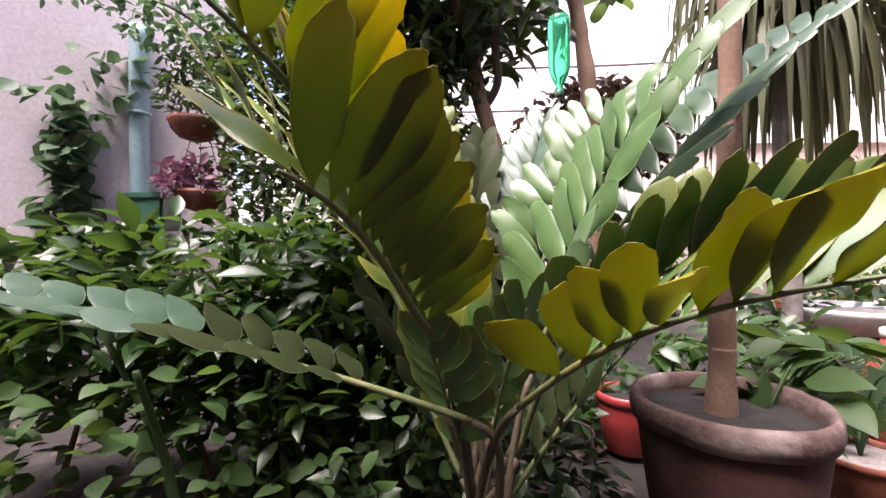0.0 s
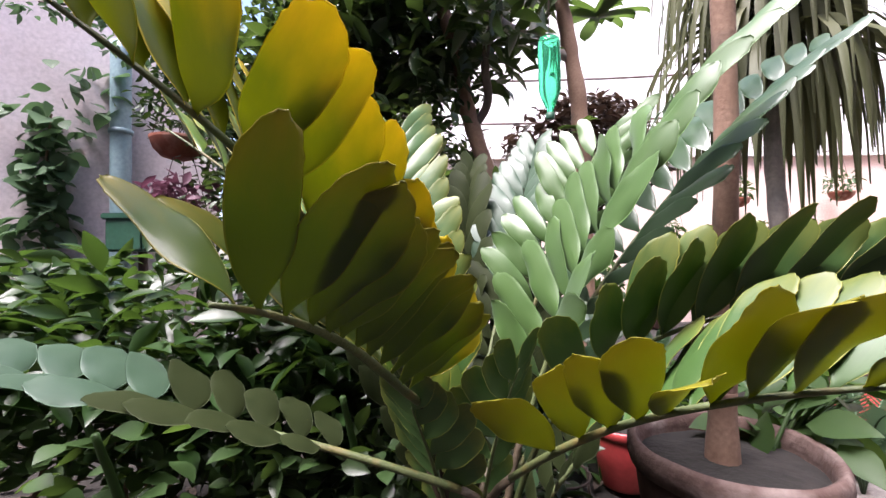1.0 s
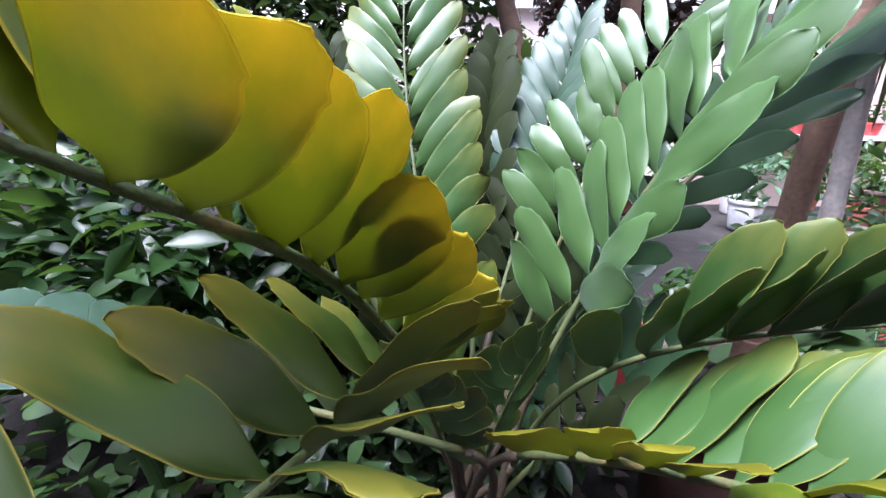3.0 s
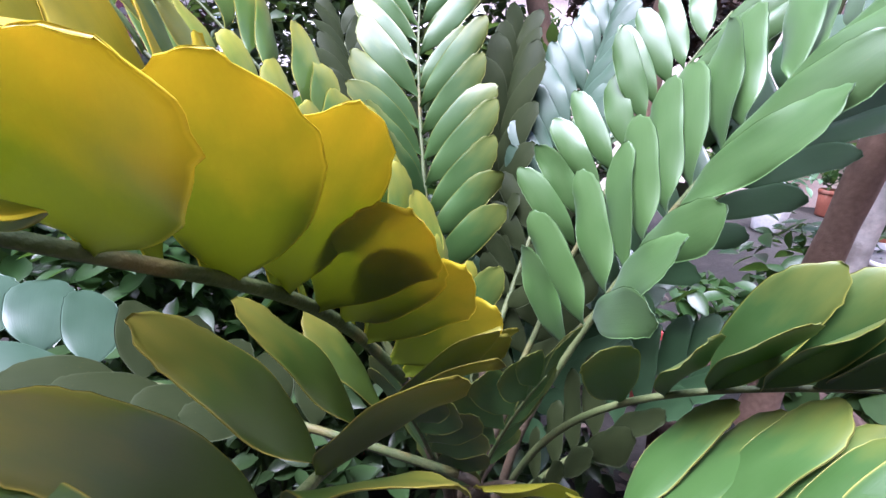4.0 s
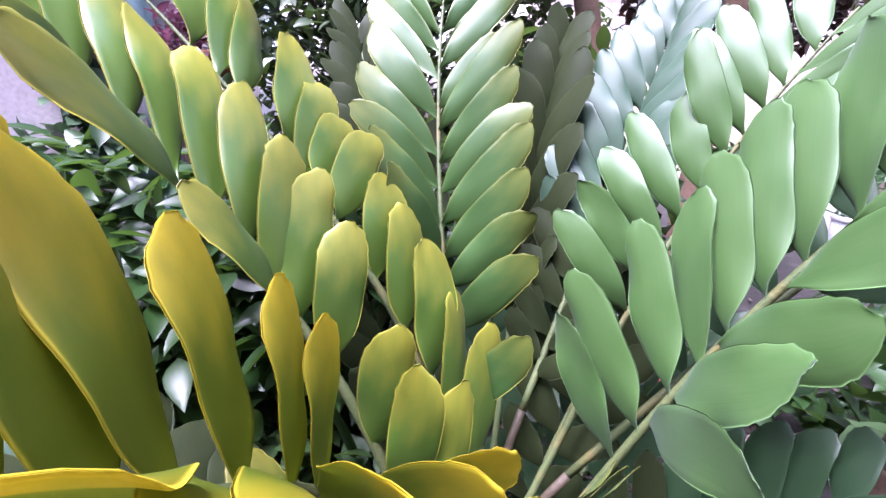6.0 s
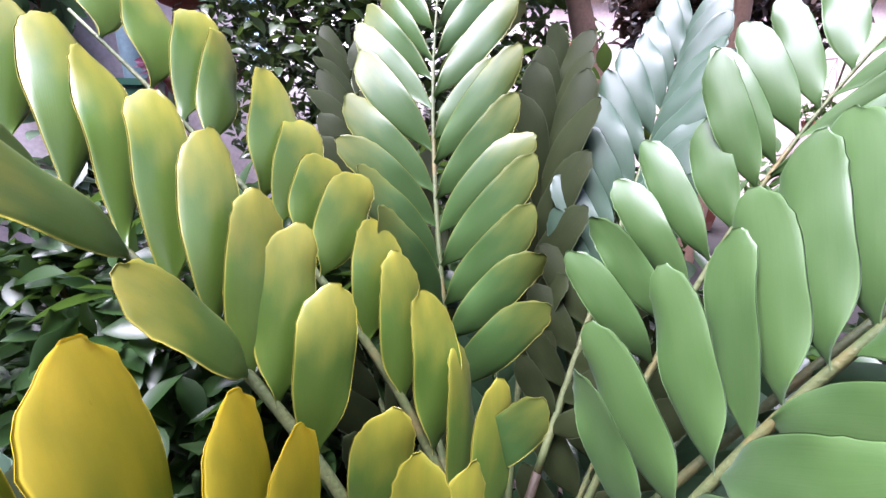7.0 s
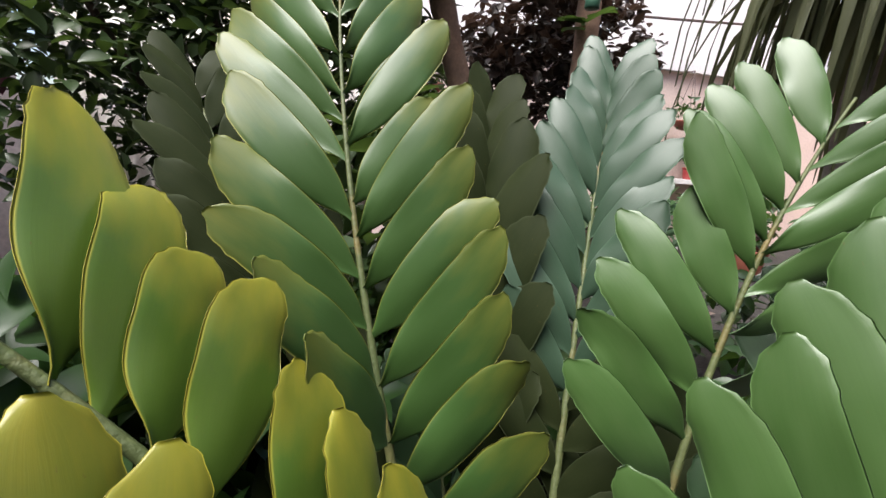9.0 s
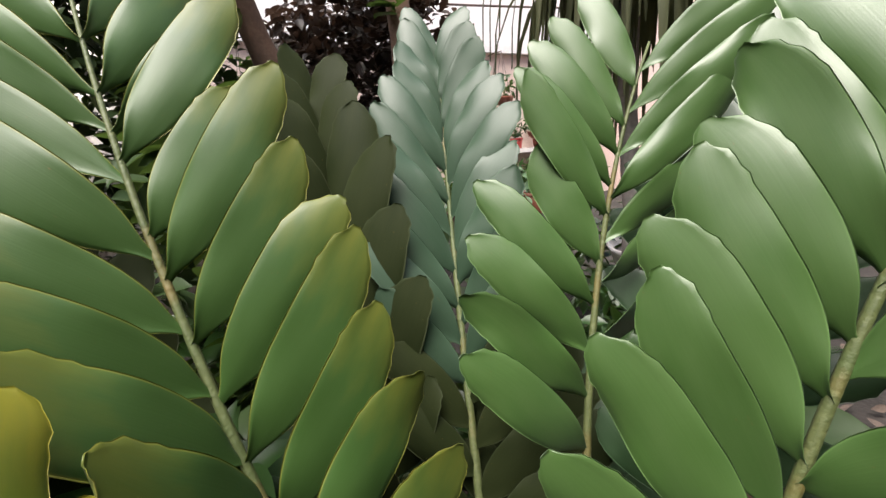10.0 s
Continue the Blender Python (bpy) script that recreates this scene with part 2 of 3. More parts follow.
def leaflet_mesh(rng, bend, cup, twist, thick=0.006):
    """One leathery leaflet, 1 long and 1 wide at most, with a short stalk, a few teeth near its tip and a real thickness."""
    nx, verts, uvs, faces = 8, [], [], []
    across = (-.5, -.482, -.38, -.2, 0, .2, .38, .482, .5)
    lean, tip = rng.uniform(-.05, .05), rng.choice((-1, 1)) * rng.uniform(.08, .3)
    phase, wave = rng.uniform(0, 6), rng.uniform(.008, .02)
    fine = [k / 26 for k in range(25)] + [.945, .962, .976, .988, 1.0]
    xs, ws = zip(*WIDTHS)
    for layer in (1, -1):
        for s in fine:
            w = float(np.interp(s, xs, ws)) * .5 + .25 * float(np.interp(max(s - .03, 0), xs, ws)) + .25 * float(np.interp(min(s + .03, 1), xs, ws))
            for k in range(nx + 1):
                u = across[k]
                tooth = 0.0
                if s > .7 and k in (0, 1, nx - 1, nx):
                    tooth = 0.07 * (s - .65) / .35 * math.sin(s * 62 + phase + (16 if k > 4 else 0)) * (w > .2)
                x = u * (w + tooth) + lean * s * s + tip * max(0, s - .72) ** 1.5 * 5
                ripple = wave * math.sin(s * 8 + phase) * (2 * u) * abs(2 * u) + .5 * wave * math.sin(s * 15 + phase * 2) * abs(2 * u) ** 3
                z = bend * s * (s - 1) - cup * (2 * u * w) ** 2 * .25 + twist * u * w * s + ripple
                z -= .005 * (1 - abs(2 * u)) * math.sin(min(1, s * 3) * 1.57) * (1 - s)
                edge = 1.0 if 0 < k < nx else 0.2
                verts.append((x, s, z + layer * thick * .5 * edge))
                uvs.append((u + .5, s))
    rows = len(fine)
    off = rows * (nx + 1)
    for r in range(rows - 1):
        for k in range(nx):
            a = r * (nx + 1) + k
            q = (a, a + 1, a + nx + 2, a + nx + 1)
            faces.append(q)
            faces.append(tuple(off + i for i in q[::-1]))
        for k, flip in ((0, True), (nx, False)):
            a = r * (nx + 1) + k
            q = (a, a + nx + 1, off + a + nx + 1, off + a)
            faces.append(q[::-1] if flip else q)
    faces.append(tuple((rows - 1) * (nx + 1) + k for k in range(nx, -1, -1)) + tuple(off + (rows - 1) * (nx + 1) + k for k in range(nx + 1)))
    me = bpy.data.meshes.new("leaflet")
    me.from_pydata(verts, [], faces)
    layer = me.uv_layers.new(name="UVMap")
    loops = np.zeros(len(me.loops), dtype=np.int32)
    me.loops.foreach_get("vertex_index", loops)
    layer.data.foreach_set("uv", np.array(uvs, dtype=np.float32)[loops].ravel())
    me.polygons.foreach_set("use_smooth", [True] * len(me.polygons))
    return me


LEAF_SHAPES = []
for i in range(7):
    r_ = random.Random(40 + i)
    LEAF_SHAPES.append(lambda r_=r_: leaflet_mesh(r_, r_.uniform(.12, .26), r_.uniform(-.14, .03), r_.uniform(-.09, .09)))
SHAPE_CACHE = {}


def leaflet_of(material, i):
    key = (material.name, i)
    if key not in SHAPE_CACHE:
        me = LEAF_SHAPES[i]()
        me.materials.append(material)
        SHAPE_CACHE[key] = me
    return SHAPE_CACHE[key]


CROWN = Vector((0.075, 0.68, 0.13))


def frond(plant, c, material, pairs=14, first=0.2, length=0.165, width=0.05, fwd=(68, 28), rise=(22, 22), face=(20, 20),
          thick=0.0046, low=0.55, top=0.6, seed=1, label="", ratio=(1, 1), fwd2=None, inner=None, plus=None, minus=None, end=.97, far=None):
    """A feather leaf: a stalk from the crown, along c, and two rows of leaflets. fwd: their lean towards the tip, at the
    base and at the tip of the leaf; rise: how far either row stands up out of the leaf's plane; face: the turn of their blades.
    plus, minus: leaflets of either row given one by one, as (place along the stalk, lean, rise, length); far: the minus row's own material."""
    rng = random.Random(seed)
    base = Vector(c[0])
    t0 = (Vector(c[1]) - base).normalized()
    start = CROWN + Vector((rng.uniform(-.03, .03), rng.uniform(-.03, .03), 0))
    stalk = [start, start.lerp(base, .35) + Vector((0, 0, .03)), base - t0 * (base - start).length * .33, base]
    line = [bezier(c, k / 24) for k in range(25)]
    bm = bmesh.new()
    tube(bm, line, [thick * (1.2 - .9 * (k / 24) ** 1.4) for k in range(25)], 7, .85)
    stem = part("frond", bm, RACHIS, plant, label)
    line = [bezier(stalk, k / 8) for k in range(9)]
    bm = bmesh.new()
    tube(bm, line, [thick * (1.7 - .5 * k / 8) for k in range(9)], 8, .9)
    part("petiole", bm, PETIOLE, stem, "dark brown-green leaf stalk")
    def leaflet(s, side, f, v, size, q):
        """One leaflet at s along the stalk: f its lean from the stalk, v its rise out of the leaf's plane, in degrees."""
        p = bezier(c, s)
        t = (bezier(c, min(s + .03, 1)) - bezier(c, max(s - .03, 0))).normalized()
        up = Vector((0, 0, 1))
        nrm = (up - t * t.dot(up)).normalized()
        lat = t.cross(nrm) * side
        f, v = radians(f), radians(v)
        d = t * math.cos(f) + (lat * math.cos(v) + nrm * math.sin(v)) * math.sin(f)
        w = (t - d * t.dot(d)).normalized() * side
        w = Matrix.Rotation(radians((face[0] if side > 0 else face[1]) * side + rng.uniform(-4, 4)), 3, d) @ w
        nn = w.cross(d)
        wide = width * (.75 + .25 * min(1, q / .3)) * (1 - .25 * max(0, (q - .6) / .4)) * rng.uniform(.93, 1.07)
        # inner: leaflets near the base get a colour darkened for the shade there
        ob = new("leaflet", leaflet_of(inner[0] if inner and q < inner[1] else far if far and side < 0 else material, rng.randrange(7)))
        ob.parent = stem
        ob.matrix_world = Matrix(((w.x * wide, d.x * size, nn.x * size, p.x), (w.y * wide, d.y * size, nn.y * size, p.y),
                                  (w.z * wide, d.z * size, nn.z * size, p.z), (0, 0, 0, 1)))

    for side, rows in ((1, plus), (-1, minus)):
        if rows:
            # the leaflets that stand out, then smaller ones out to the tip
            rows = list(rows)
            gap = min(max((rows[-1][0] - rows[0][0]) / max(1, len(rows) - 1), .03), .09)
            while rows[-1][0] + gap < end:
                s, f, v, size = rows[-1]
                rows.append((s + gap, f * .96, v, size * .95))
            for s, f, v, size in rows:
                leaflet(min(max(s, 0), .995), side, f, v, size, .3 + .7 * s)
            continue
        if rows is not None:
            continue
        for k in range(pairs):
            s = first + (1 - first) * (k + (0.0 if side > 0 else 0.42) + rng.uniform(-.06, .06)) / (pairs - .3)
            s = min(max(s, 0), .995)
            q = max(0, (s - first) / (1 - first))
            lean = fwd if side > 0 or not fwd2 else fwd2
            size = length * (low + (1 - low) * min(1, q / .35)) * (1 - (1 - top) * max(0, (q - .55) / .45) ** 1.3) * rng.uniform(.93, 1.06) * (ratio[0] if side > 0 else ratio[1])
            leaflet(s, side, lean[0] + (lean[1] - lean[0]) * q + rng.uniform(-2.5, 2.5), (rise[0] if side > 0 else rise[1]) + rng.uniform(-2.5, 2.5), size, q)
    return stem


def leaf_cloud(name, parent, material, spots, size, seed, aspect=.45, flat=.35, hang=0.0, label=""):
    """Many small pointed, folded leaves in one mesh, round the spots given."""
    rng = np.random.default_rng(seed)
    spots = np.array(spots, dtype=float)
    n = len(spots)
    d = rng.normal(size=(n, 3))
    d[:, 2] = d[:, 2] * flat - hang
    d /= np.linalg.norm(d, axis=1)[:, None]
    up = rng.normal(size=(n, 3)) * .45 + [0, 0, 1]
    w = np.cross(d, up)
    w /= np.linalg.norm(w, axis=1)[:, None]
    nn = np.cross(w, d)
    s = size * rng.uniform(.6, 1.25, n)[:, None]
    a = aspect
    shape, fc = [(0, 0, 0)], []
    for y, wd in ((.10, .30), (.24, .74), (.42, .98), (.6, .92), (.77, .62), (.9, .28)):
        curve = -.16 * y * y
        shape += [(-.5 * a * wd, y, curve + .09 * wd), (0, y, curve), (.5 * a * wd, y, curve + .09 * wd)]
    shape.append((0, 1.0, -.18))
    for k in range(5):
        o = 1 + 3 * k
        fc += [(o, o + 1, o + 4, o + 3), (o + 1, o + 2, o + 5, o + 4)]
    fc += [(0, 2, 1), (0, 3, 2), (16, 17, 19), (17, 18, 19)]
    m = len(shape)
    vs = np.stack([spots + s * (w * x + d * y + nn * z) for x, y, z in shape], 1).reshape(-1, 3)
    faces = [tuple(m * i + k for k in f) for i in range(n) for f in fc]
    me = bpy.data.meshes.new(name)
    me.from_pydata(vs.tolist(), [], faces)
    return mesh_part(name, me, material, parent, label)


def blob_spots(rng, centre, radii, n, shell=.55):
    out = []
    while len(out) < n:
        v = np.array([rng.uniform(-1, 1) for _ in range(3)])
        q = np.linalg.norm(v)
        if q > 1 or q < shell * rng.random():
            continue
        if noise.noise(Vector(v * 2.3) + Vector(centre) * 3) < -.12:
            continue
        out.append(np.array(centre) + v * np.array(radii))
    return out


# ---- setting ----
bm = bmesh.new()
N = 90
grid = [[bm.verts.new(((i / N - .5) * 2 * abs((i / N - .5) * 2) * 30, (j / N - .5) * 2 * abs((j / N - .5) * 2) * 30 + 1, 0)) for j in range(N + 1)] for i in range(N + 1)]
for row in grid:
    for v in row:
        v.co.z = .025 * noise.noise(v.co * 2.5) + .012 * noise.noise(v.co * 9) - .01
for i in range(N):
    for j in range(N):
        bm.faces.new((grid[i][j], grid[i + 1][j], grid[i + 1][j + 1], grid[i][j + 1]))
tagged(part("ground", bm, SOIL, None), "dark bare garden soil with leaf litter", "ground", kind="structure")


def wall(name, a, b, height, material, label, thick=.12, z0=-.1):
    a, b = Vector((*a, 0)), Vector((*b, 0))
    t = (b - a).normalized()
    nrm = Vector((-t.y, t.x, 0)) * thick
    bm = bmesh.new()
    lo = [a, b, b + nrm, a + nrm]
    v = [bm.verts.new(p + Vector((0, 0, z))) for z in (z0, height) for p in lo]
    for f in ((3, 2, 1, 0), (4, 5, 6, 7), (0, 1, 5, 4), (1, 2, 6, 5), (2, 3, 7, 6), (3, 0, 4, 7)):
        bm.faces.new([v[i] for i in f])
    return tagged(part(name, bm, material, None, smooth=False), label, "wall", kind="structure")


wall("wall_left", (-3.4, 1.0), (-1.2, 2.45), 4.6, PLASTER, "lilac plastered garden wall, faintly stained")
wall("wall_back", (-1.0, 4.2), (5.2, 4.2), 1.62, PINK, "pale pink plastered boundary wall")
wall("wall_house", (-1.6, 4.9), (8, 4.9), 4.6, WHITE, "white plastered house wall beyond the boundary wall")
# right, side and rear walls are made tall to cut the low sky
wall("wall_right", (5.2, 4.2), (5.2, -1.1), 4.3, PINK, "pale pink plastered side wall")
# side and rear walls are unseen, added to enclose and dim the place
wall("wall_side", (-3.4, -1.1), (-3.4, 1.0), 4.6, PLASTER, "unseen lilac plastered side wall, added to block low sky")
wall("wall_rear", (5.2, -1.1), (-3.4, -1.1), 4.3, REAR_PLASTER, "unseen brown-grey rear wall, added to block low sky")

# ---- the cycad ----
palm = thing("cardboard_palm", CROWN, "large cardboard palm with leathery yellow and blue-green fronds growing in soil", "plant")
palm.location = (0, 0, 0)
bm = bmesh.new()
lathe(bm, [(.05, -.03), (.075, .02), (.08, .07), (.07, .12), (.05, .16), (.02, .18)], 24, .12)
crown_body = part("trunk", bm, BARK_DARK, palm, "short stout brown trunk")
crown_body.location = (CROWN.x, CROWN.y, 0)

FRONDS = [
    # front left, yellow, arching up past the camera
    dict(c=[(-0.003, 0.582, 0.497), (-0.095, 0.488, 0.689), (-0.034, 0.323, 0.684), (-0.18, 0.274, 0.797)], material=LEAF_YELLOW, width=0.051, label="yellowing frond with orange leaflet margins",
         plus=[(0.129, 59, 71, 0.104), (0.172, 56, 71, 0.117), (0.242, 55, 65, 0.133), (0.32, 55, 66, 0.15), (0.375, 60, 68, 0.145)],
         minus=[(0.012, 85, 55, 0.113), (0.053, 66, 32, 0.133), (0.131, 50, 20, 0.154), (0.208, 45, 17, 0.149), (0.283, 46, 18, 0.144), (0.363, 41, 34, 0.15), (0.463, 38, 31, 0.139), (0.623, 53, 18, 0.127), (0.704, 65, 10, 0.129)]),
    # front, towards the camera
    dict(c=[(0.011, 0.575, 0.474), (-0.027, 0.487, 0.534), (-0.022, 0.327, 0.612), (-0.061, 0.239, 0.631)], material=LEAF_OLIVE, width=0.037, face=(-14, 20), label="olive frond",
         plus=[(0.2, 75, 40, 0.11), (0.34, 70, 42, 0.125), (0.48, 60, 46, 0.125), (0.605, 46, 50, 0.117), (0.735, 62, 39, 0.12), (0.952, 86, 35, 0.119)],
         minus=[(0.138, 87, 45, 0.128), (0.229, 82, 42, 0.123), (0.319, 78, 46, 0.126), (0.412, 69, 42, 0.118), (0.505, 60, 47, 0.118), (0.58, 55, 36, 0.112), (0.655, 50, 34, 0.113), (0.716, 50, 28, 0.113), (0.776, 49, 29, 0.121), (0.85, 56, 36, 0.108), (0.908, 50, 55, 0.1)]),
    # front right
    dict(c=[(0.119, 0.571, 0.384), (0.189, 0.46, 0.497), (0.224, 0.358, 0.556), (0.395, 0.276, 0.583)], material=LEAF_LIME, width=0.047, far=LEAF_GREEN, face=(20, 8), label="yellow-green frond held low",
         plus=[(0.186, 65, 30, 0.128), (0.285, 50, 37, 0.12), (0.372, 51, 36, 0.123), (0.447, 51, 34, 0.129), (0.513, 48, 16, 0.114), (0.594, 44, 51, 0.124), (0.657, 48, 40, 0.121), (0.719, 53, 40, 0.124)],
         minus=[(0.288, 70, 31, 0.131), (0.349, 66, 27, 0.134), (0.411, 63, 31, 0.145), (0.463, 60, 30, 0.135), (0.514, 57, 36, 0.133), (0.559, 56, 38, 0.125), (0.604, 56, 48, 0.125)]),
    # right
    dict(c=[(0.135, 0.675, 0.267), (0.181, 0.637, 0.482), (0.222, 0.502, 0.588), (0.488, 0.469, 0.615)], material=LEAF_GREEN, width=0.05,
         plus=[(0.435, 55, 39, 0.122), (0.521, 48, 40, 0.13), (0.59, 48, 46, 0.132), (0.658, 49, 54, 0.127), (0.727, 56, 52, 0.137), (0.788, 59, 50, 0.134), (0.853, 60, 51, 0.128)],
         minus=[(0.592, 41, 97, 0.141), (0.654, 43, 101, 0.133)]),
    # big pale one rising to the right
    dict(c=[(0.163, 0.706, 0.388), (0.245, 0.711, 0.612), (0.316, 0.689, 0.823), (0.496, 0.637, 0.973)], material=LEAF_BLUE, width=0.053,
         plus=[(0.19, 58, 9, 0.161), (0.242, 46, 7, 0.146), (0.325, 48, -2, 0.128), (0.426, 34, -11, 0.165)],
         minus=[(0.109, 53, 54, 0.152), (0.17, 57, 54, 0.164), (0.238, 48, 43, 0.168), (0.293, 43, 35, 0.161), (0.344, 44, 36, 0.169), (0.403, 44, 37, 0.169), (0.455, 43, 36, 0.16), (0.517, 41, 37, 0.166), (0.559, 48, 30, 0.16), (0.638, 45, 21, 0.168), (0.668, 54, 4, 0.162)]),
    # dark one behind it, its shaded underside put into the leaf colour
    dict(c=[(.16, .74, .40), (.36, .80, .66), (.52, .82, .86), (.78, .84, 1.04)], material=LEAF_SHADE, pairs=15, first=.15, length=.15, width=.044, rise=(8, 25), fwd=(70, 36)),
    # upright one straight ahead
    dict(c=[(0.06, 0.718, 0.24), (0.01, 0.853, 0.483), (-0.058, 0.939, 0.73), (-0.059, 1.093, 0.97)], material=LEAF_GREEN, width=0.05,
         plus=[(0.236, 58, 61, 0.155), (0.348, 55, 48, 0.154), (0.412, 54, 42, 0.153), (0.461, 52, 39, 0.159), (0.517, 51, 39, 0.172), (0.569, 51, 36, 0.162), (0.619, 49, 38, 0.157), (0.675, 47, 39, 0.171), (0.714, 43, 19, 0.133), (0.784, 41, 18, 0.171), (0.811, 44, 1, 0.174), (0.85, 33, -8, 0.181)],
         minus=[(0.463, 54, 49, 0.159), (0.52, 50, 33, 0.155), (0.578, 48, 16, 0.157), (0.632, 43, 3, 0.162), (0.697, 36, -6, 0.168), (0.766, 39, -16, 0.176), (0.816, 39, -24, 0.177), (0.849, 35, -31, 0.178)]),
    # far, pale, behind; shade painted into its innermost leaflets
    dict(c=[(.11, .82, .41), (.165, .92, .57), (.225, 1.02, .74), (.284, 1.11, .91)], material=LEAF_WAXY, inner=(LEAF_DEEP_SHADE, .3), pairs=15, first=.08, length=.14, width=.04, rise=(35, 30), fwd=(55, 28)),
    # left
    dict(c=[(0.017, 0.644, 0.367), (-0.067, 0.675, 0.593), (-0.172, 0.643, 0.725), (-0.352, 0.661, 0.84)], material=LEAF_LEFT, width=0.048, label="green frond turning yellow towards the leaflet tips",
         plus=[(0.009, 28, 52, 0.175), (0.086, 27, 74, 0.148), (0.184, 31, 81, 0.125), (0.327, 36, 48, 0.126), (0.404, 40, 41, 0.136), (0.454, 39, 43, 0.135), (0.518, 36, 33, 0.161), (0.586, 35, 19, 0.178), (0.655, 34, 10, 0.195), (0.731, 34, 12, 0.2)],
         minus=[(0.455, 40, 33, 0.118), (0.645, 70, 34, 0.153)]),
    # left, behind
    dict(c=[(0.057, 0.716, 0.364), (-0.016, 0.76, 0.562), (-0.127, 0.762, 0.702), (-0.303, 0.762, 0.869)], material=LEAF_LEFT, width=0.06,
         plus=[(0.035, 29, 18, 0.177), (0.126, 25, 21, 0.162), (0.229, 26, 31, 0.157), (0.335, 29, 36, 0.139), (0.443, 42, 35, 0.116), (0.561, 58, 31, 0.12), (0.614, 59, 18, 0.122), (0.657, 55, 18, 0.141), (0.692, 47, 20, 0.162), (0.791, 48, 15, 0.164), (0.832, 46, 15, 0.169), (0.881, 38, 5, 0.167)],
         minus=[]),
    # right of centre
    dict(c=[(0.111, 0.734, 0.315), (0.187, 0.807, 0.491), (0.244, 0.868, 0.699), (0.37, 0.883, 0.883)], material=LEAF_BLUE, width=0.039,
         plus=[(0.573, 60, -64, 0.141), (0.65, 46, -49, 0.14), (0.707, 39, -28, 0.152), (0.763, 35, -14, 0.158), (0.825, 38, -10, 0.159), (0.889, 40, -12, 0.148)],
         minus=[(0.445, 59, 51, 0.142), (0.507, 57, 43, 0.137), (0.564, 54, 38, 0.14), (0.622, 50, 33, 0.146), (0.678, 42, 39, 0.114), (0.741, 47, 50, 0.142), (0.782, 52, 48, 0.133), (0.828, 50, 46, 0.128), (0.869, 46, 44, 0.122), (0.928, 40, 42, 0.108)]),
    # low on the left, with shade painted into its inner leaflets
    dict(c=[(.06, .61, .35), (-.102, .595, .416), (-.32, .579, .49), (-.62, .55, .548)], material=LEAF_WAXY, inner=(LEAF_DEEP_SHADE, .45), pairs=11, first=.3, low=.6, length=.115, width=.056, rise=(16, 16), fwd=(66, 46), fwd2=(42, 28), ratio=(1, .85)),
    # dark one behind, deep shade put into its leaf colour
    dict(c=[(.08, .80, .30), (.085, .92, .50), (.095, 1.02, .68), (.125, 1.12, .85)], material=LEAF_DEEP_SHADE, pairs=8, first=.3, length=.15, width=.05, rise=(48, 48), fwd=(40, 22)),
    # small one far left behind, in the same shade-dark colour
    dict(c=[(.02, .80, .35), (-.07, .95, .55), (-.16, 1.08, .72), (-.24, 1.2, .88)], material=LEAF_DEEP_SHADE, pairs=11, first=.25, length=.13, width=.042, rise=(25, 25), fwd=(58, 30)),
    # young ones added deep in the crown, its shade painted into their leaflets
    dict(c=[(.10, .74, .20), (.14, .80, .34), (.19, .86, .46), (.25, .92, .57)], material=LEAF_DEEP_SHADE, pairs=8, first=.2, length=.12, width=.044, rise=(30, 30), fwd=(60, 35)),
    dict(c=[(.05, .74, .20), (-.02, .80, .34), (-.09, .86, .46), (-.15, .92, .55)], material=LEAF_DEEP_SHADE, pairs=8, first=.2, length=.12, width=.044, rise=(30, 30), fwd=(60, 35)),
    # shade-dark leaf colours here too, darkest in the inner half
    dict(c=[(.12, .68, .20), (.19, .68, .30), (.27, .68, .40), (.36, .67, .49)], material=LEAF_SHADE, inner=(LEAF_DEEP_SHADE, .5), pairs=9, first=.2, length=.12, width=.044, rise=(30, 30), fwd=(60, 38)),
    # young ones at the heart
    dict(c=[(.09, .66, .28), (.10, .63, .38), (.115, .61, .45), (.135, .59, .51)], material=LEAF_GREEN, pairs=7, first=.1, length=.10, width=.04, rise=(20, 20), fwd=(65, 30), thick=.003),
    dict(c=[(.05, .65, .28), (.03, .62, .36), (.015, .60, .42), (0, .57, .47)], material=LEAF_GREEN, pairs=7, first=.1, length=.10, width=.04, rise=(20, 20), fwd=(65, 30), thick=.003),
    # low fronds added to darken the crown, in the shaded leaf colour
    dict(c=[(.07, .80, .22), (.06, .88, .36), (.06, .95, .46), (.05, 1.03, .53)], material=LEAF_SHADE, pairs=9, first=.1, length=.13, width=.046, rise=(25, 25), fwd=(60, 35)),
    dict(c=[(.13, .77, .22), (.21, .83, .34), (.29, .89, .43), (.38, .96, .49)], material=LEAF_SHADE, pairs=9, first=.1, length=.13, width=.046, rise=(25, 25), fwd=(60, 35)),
]
for i, spec in enumerate(FRONDS):
    frond(palm, seed=11 + i, **spec)

# ---- pots and trees ----


def pot(name, at, r, h, material, rim_material, label, soil=SOIL, wob=.02):
    ob = thing(name, at, label, "plant pot")
    bm = bmesh.new()
    lathe(bm, [(r * .70, 0), (r * .74, h * .05), (r * .84, h * .45), (r * .93, h * .84), (r * .90, h * .86), (r * .8, h * .84)], 44, wob * .5)
    part("body", bm, material, ob)
    bm = bmesh.new()
    lathe(bm, [(r * .90, h * .82), (r * .97, h * .84), (r * 1.0, h * .90), (r * .99, h * .97), (r * .95, h), (r * .89, h * .98), (r * .86, h * .90), (r * .86, h * .82)], 56, wob)
    part("rim", bm, rim_material, ob)
    bm = bmesh.new()
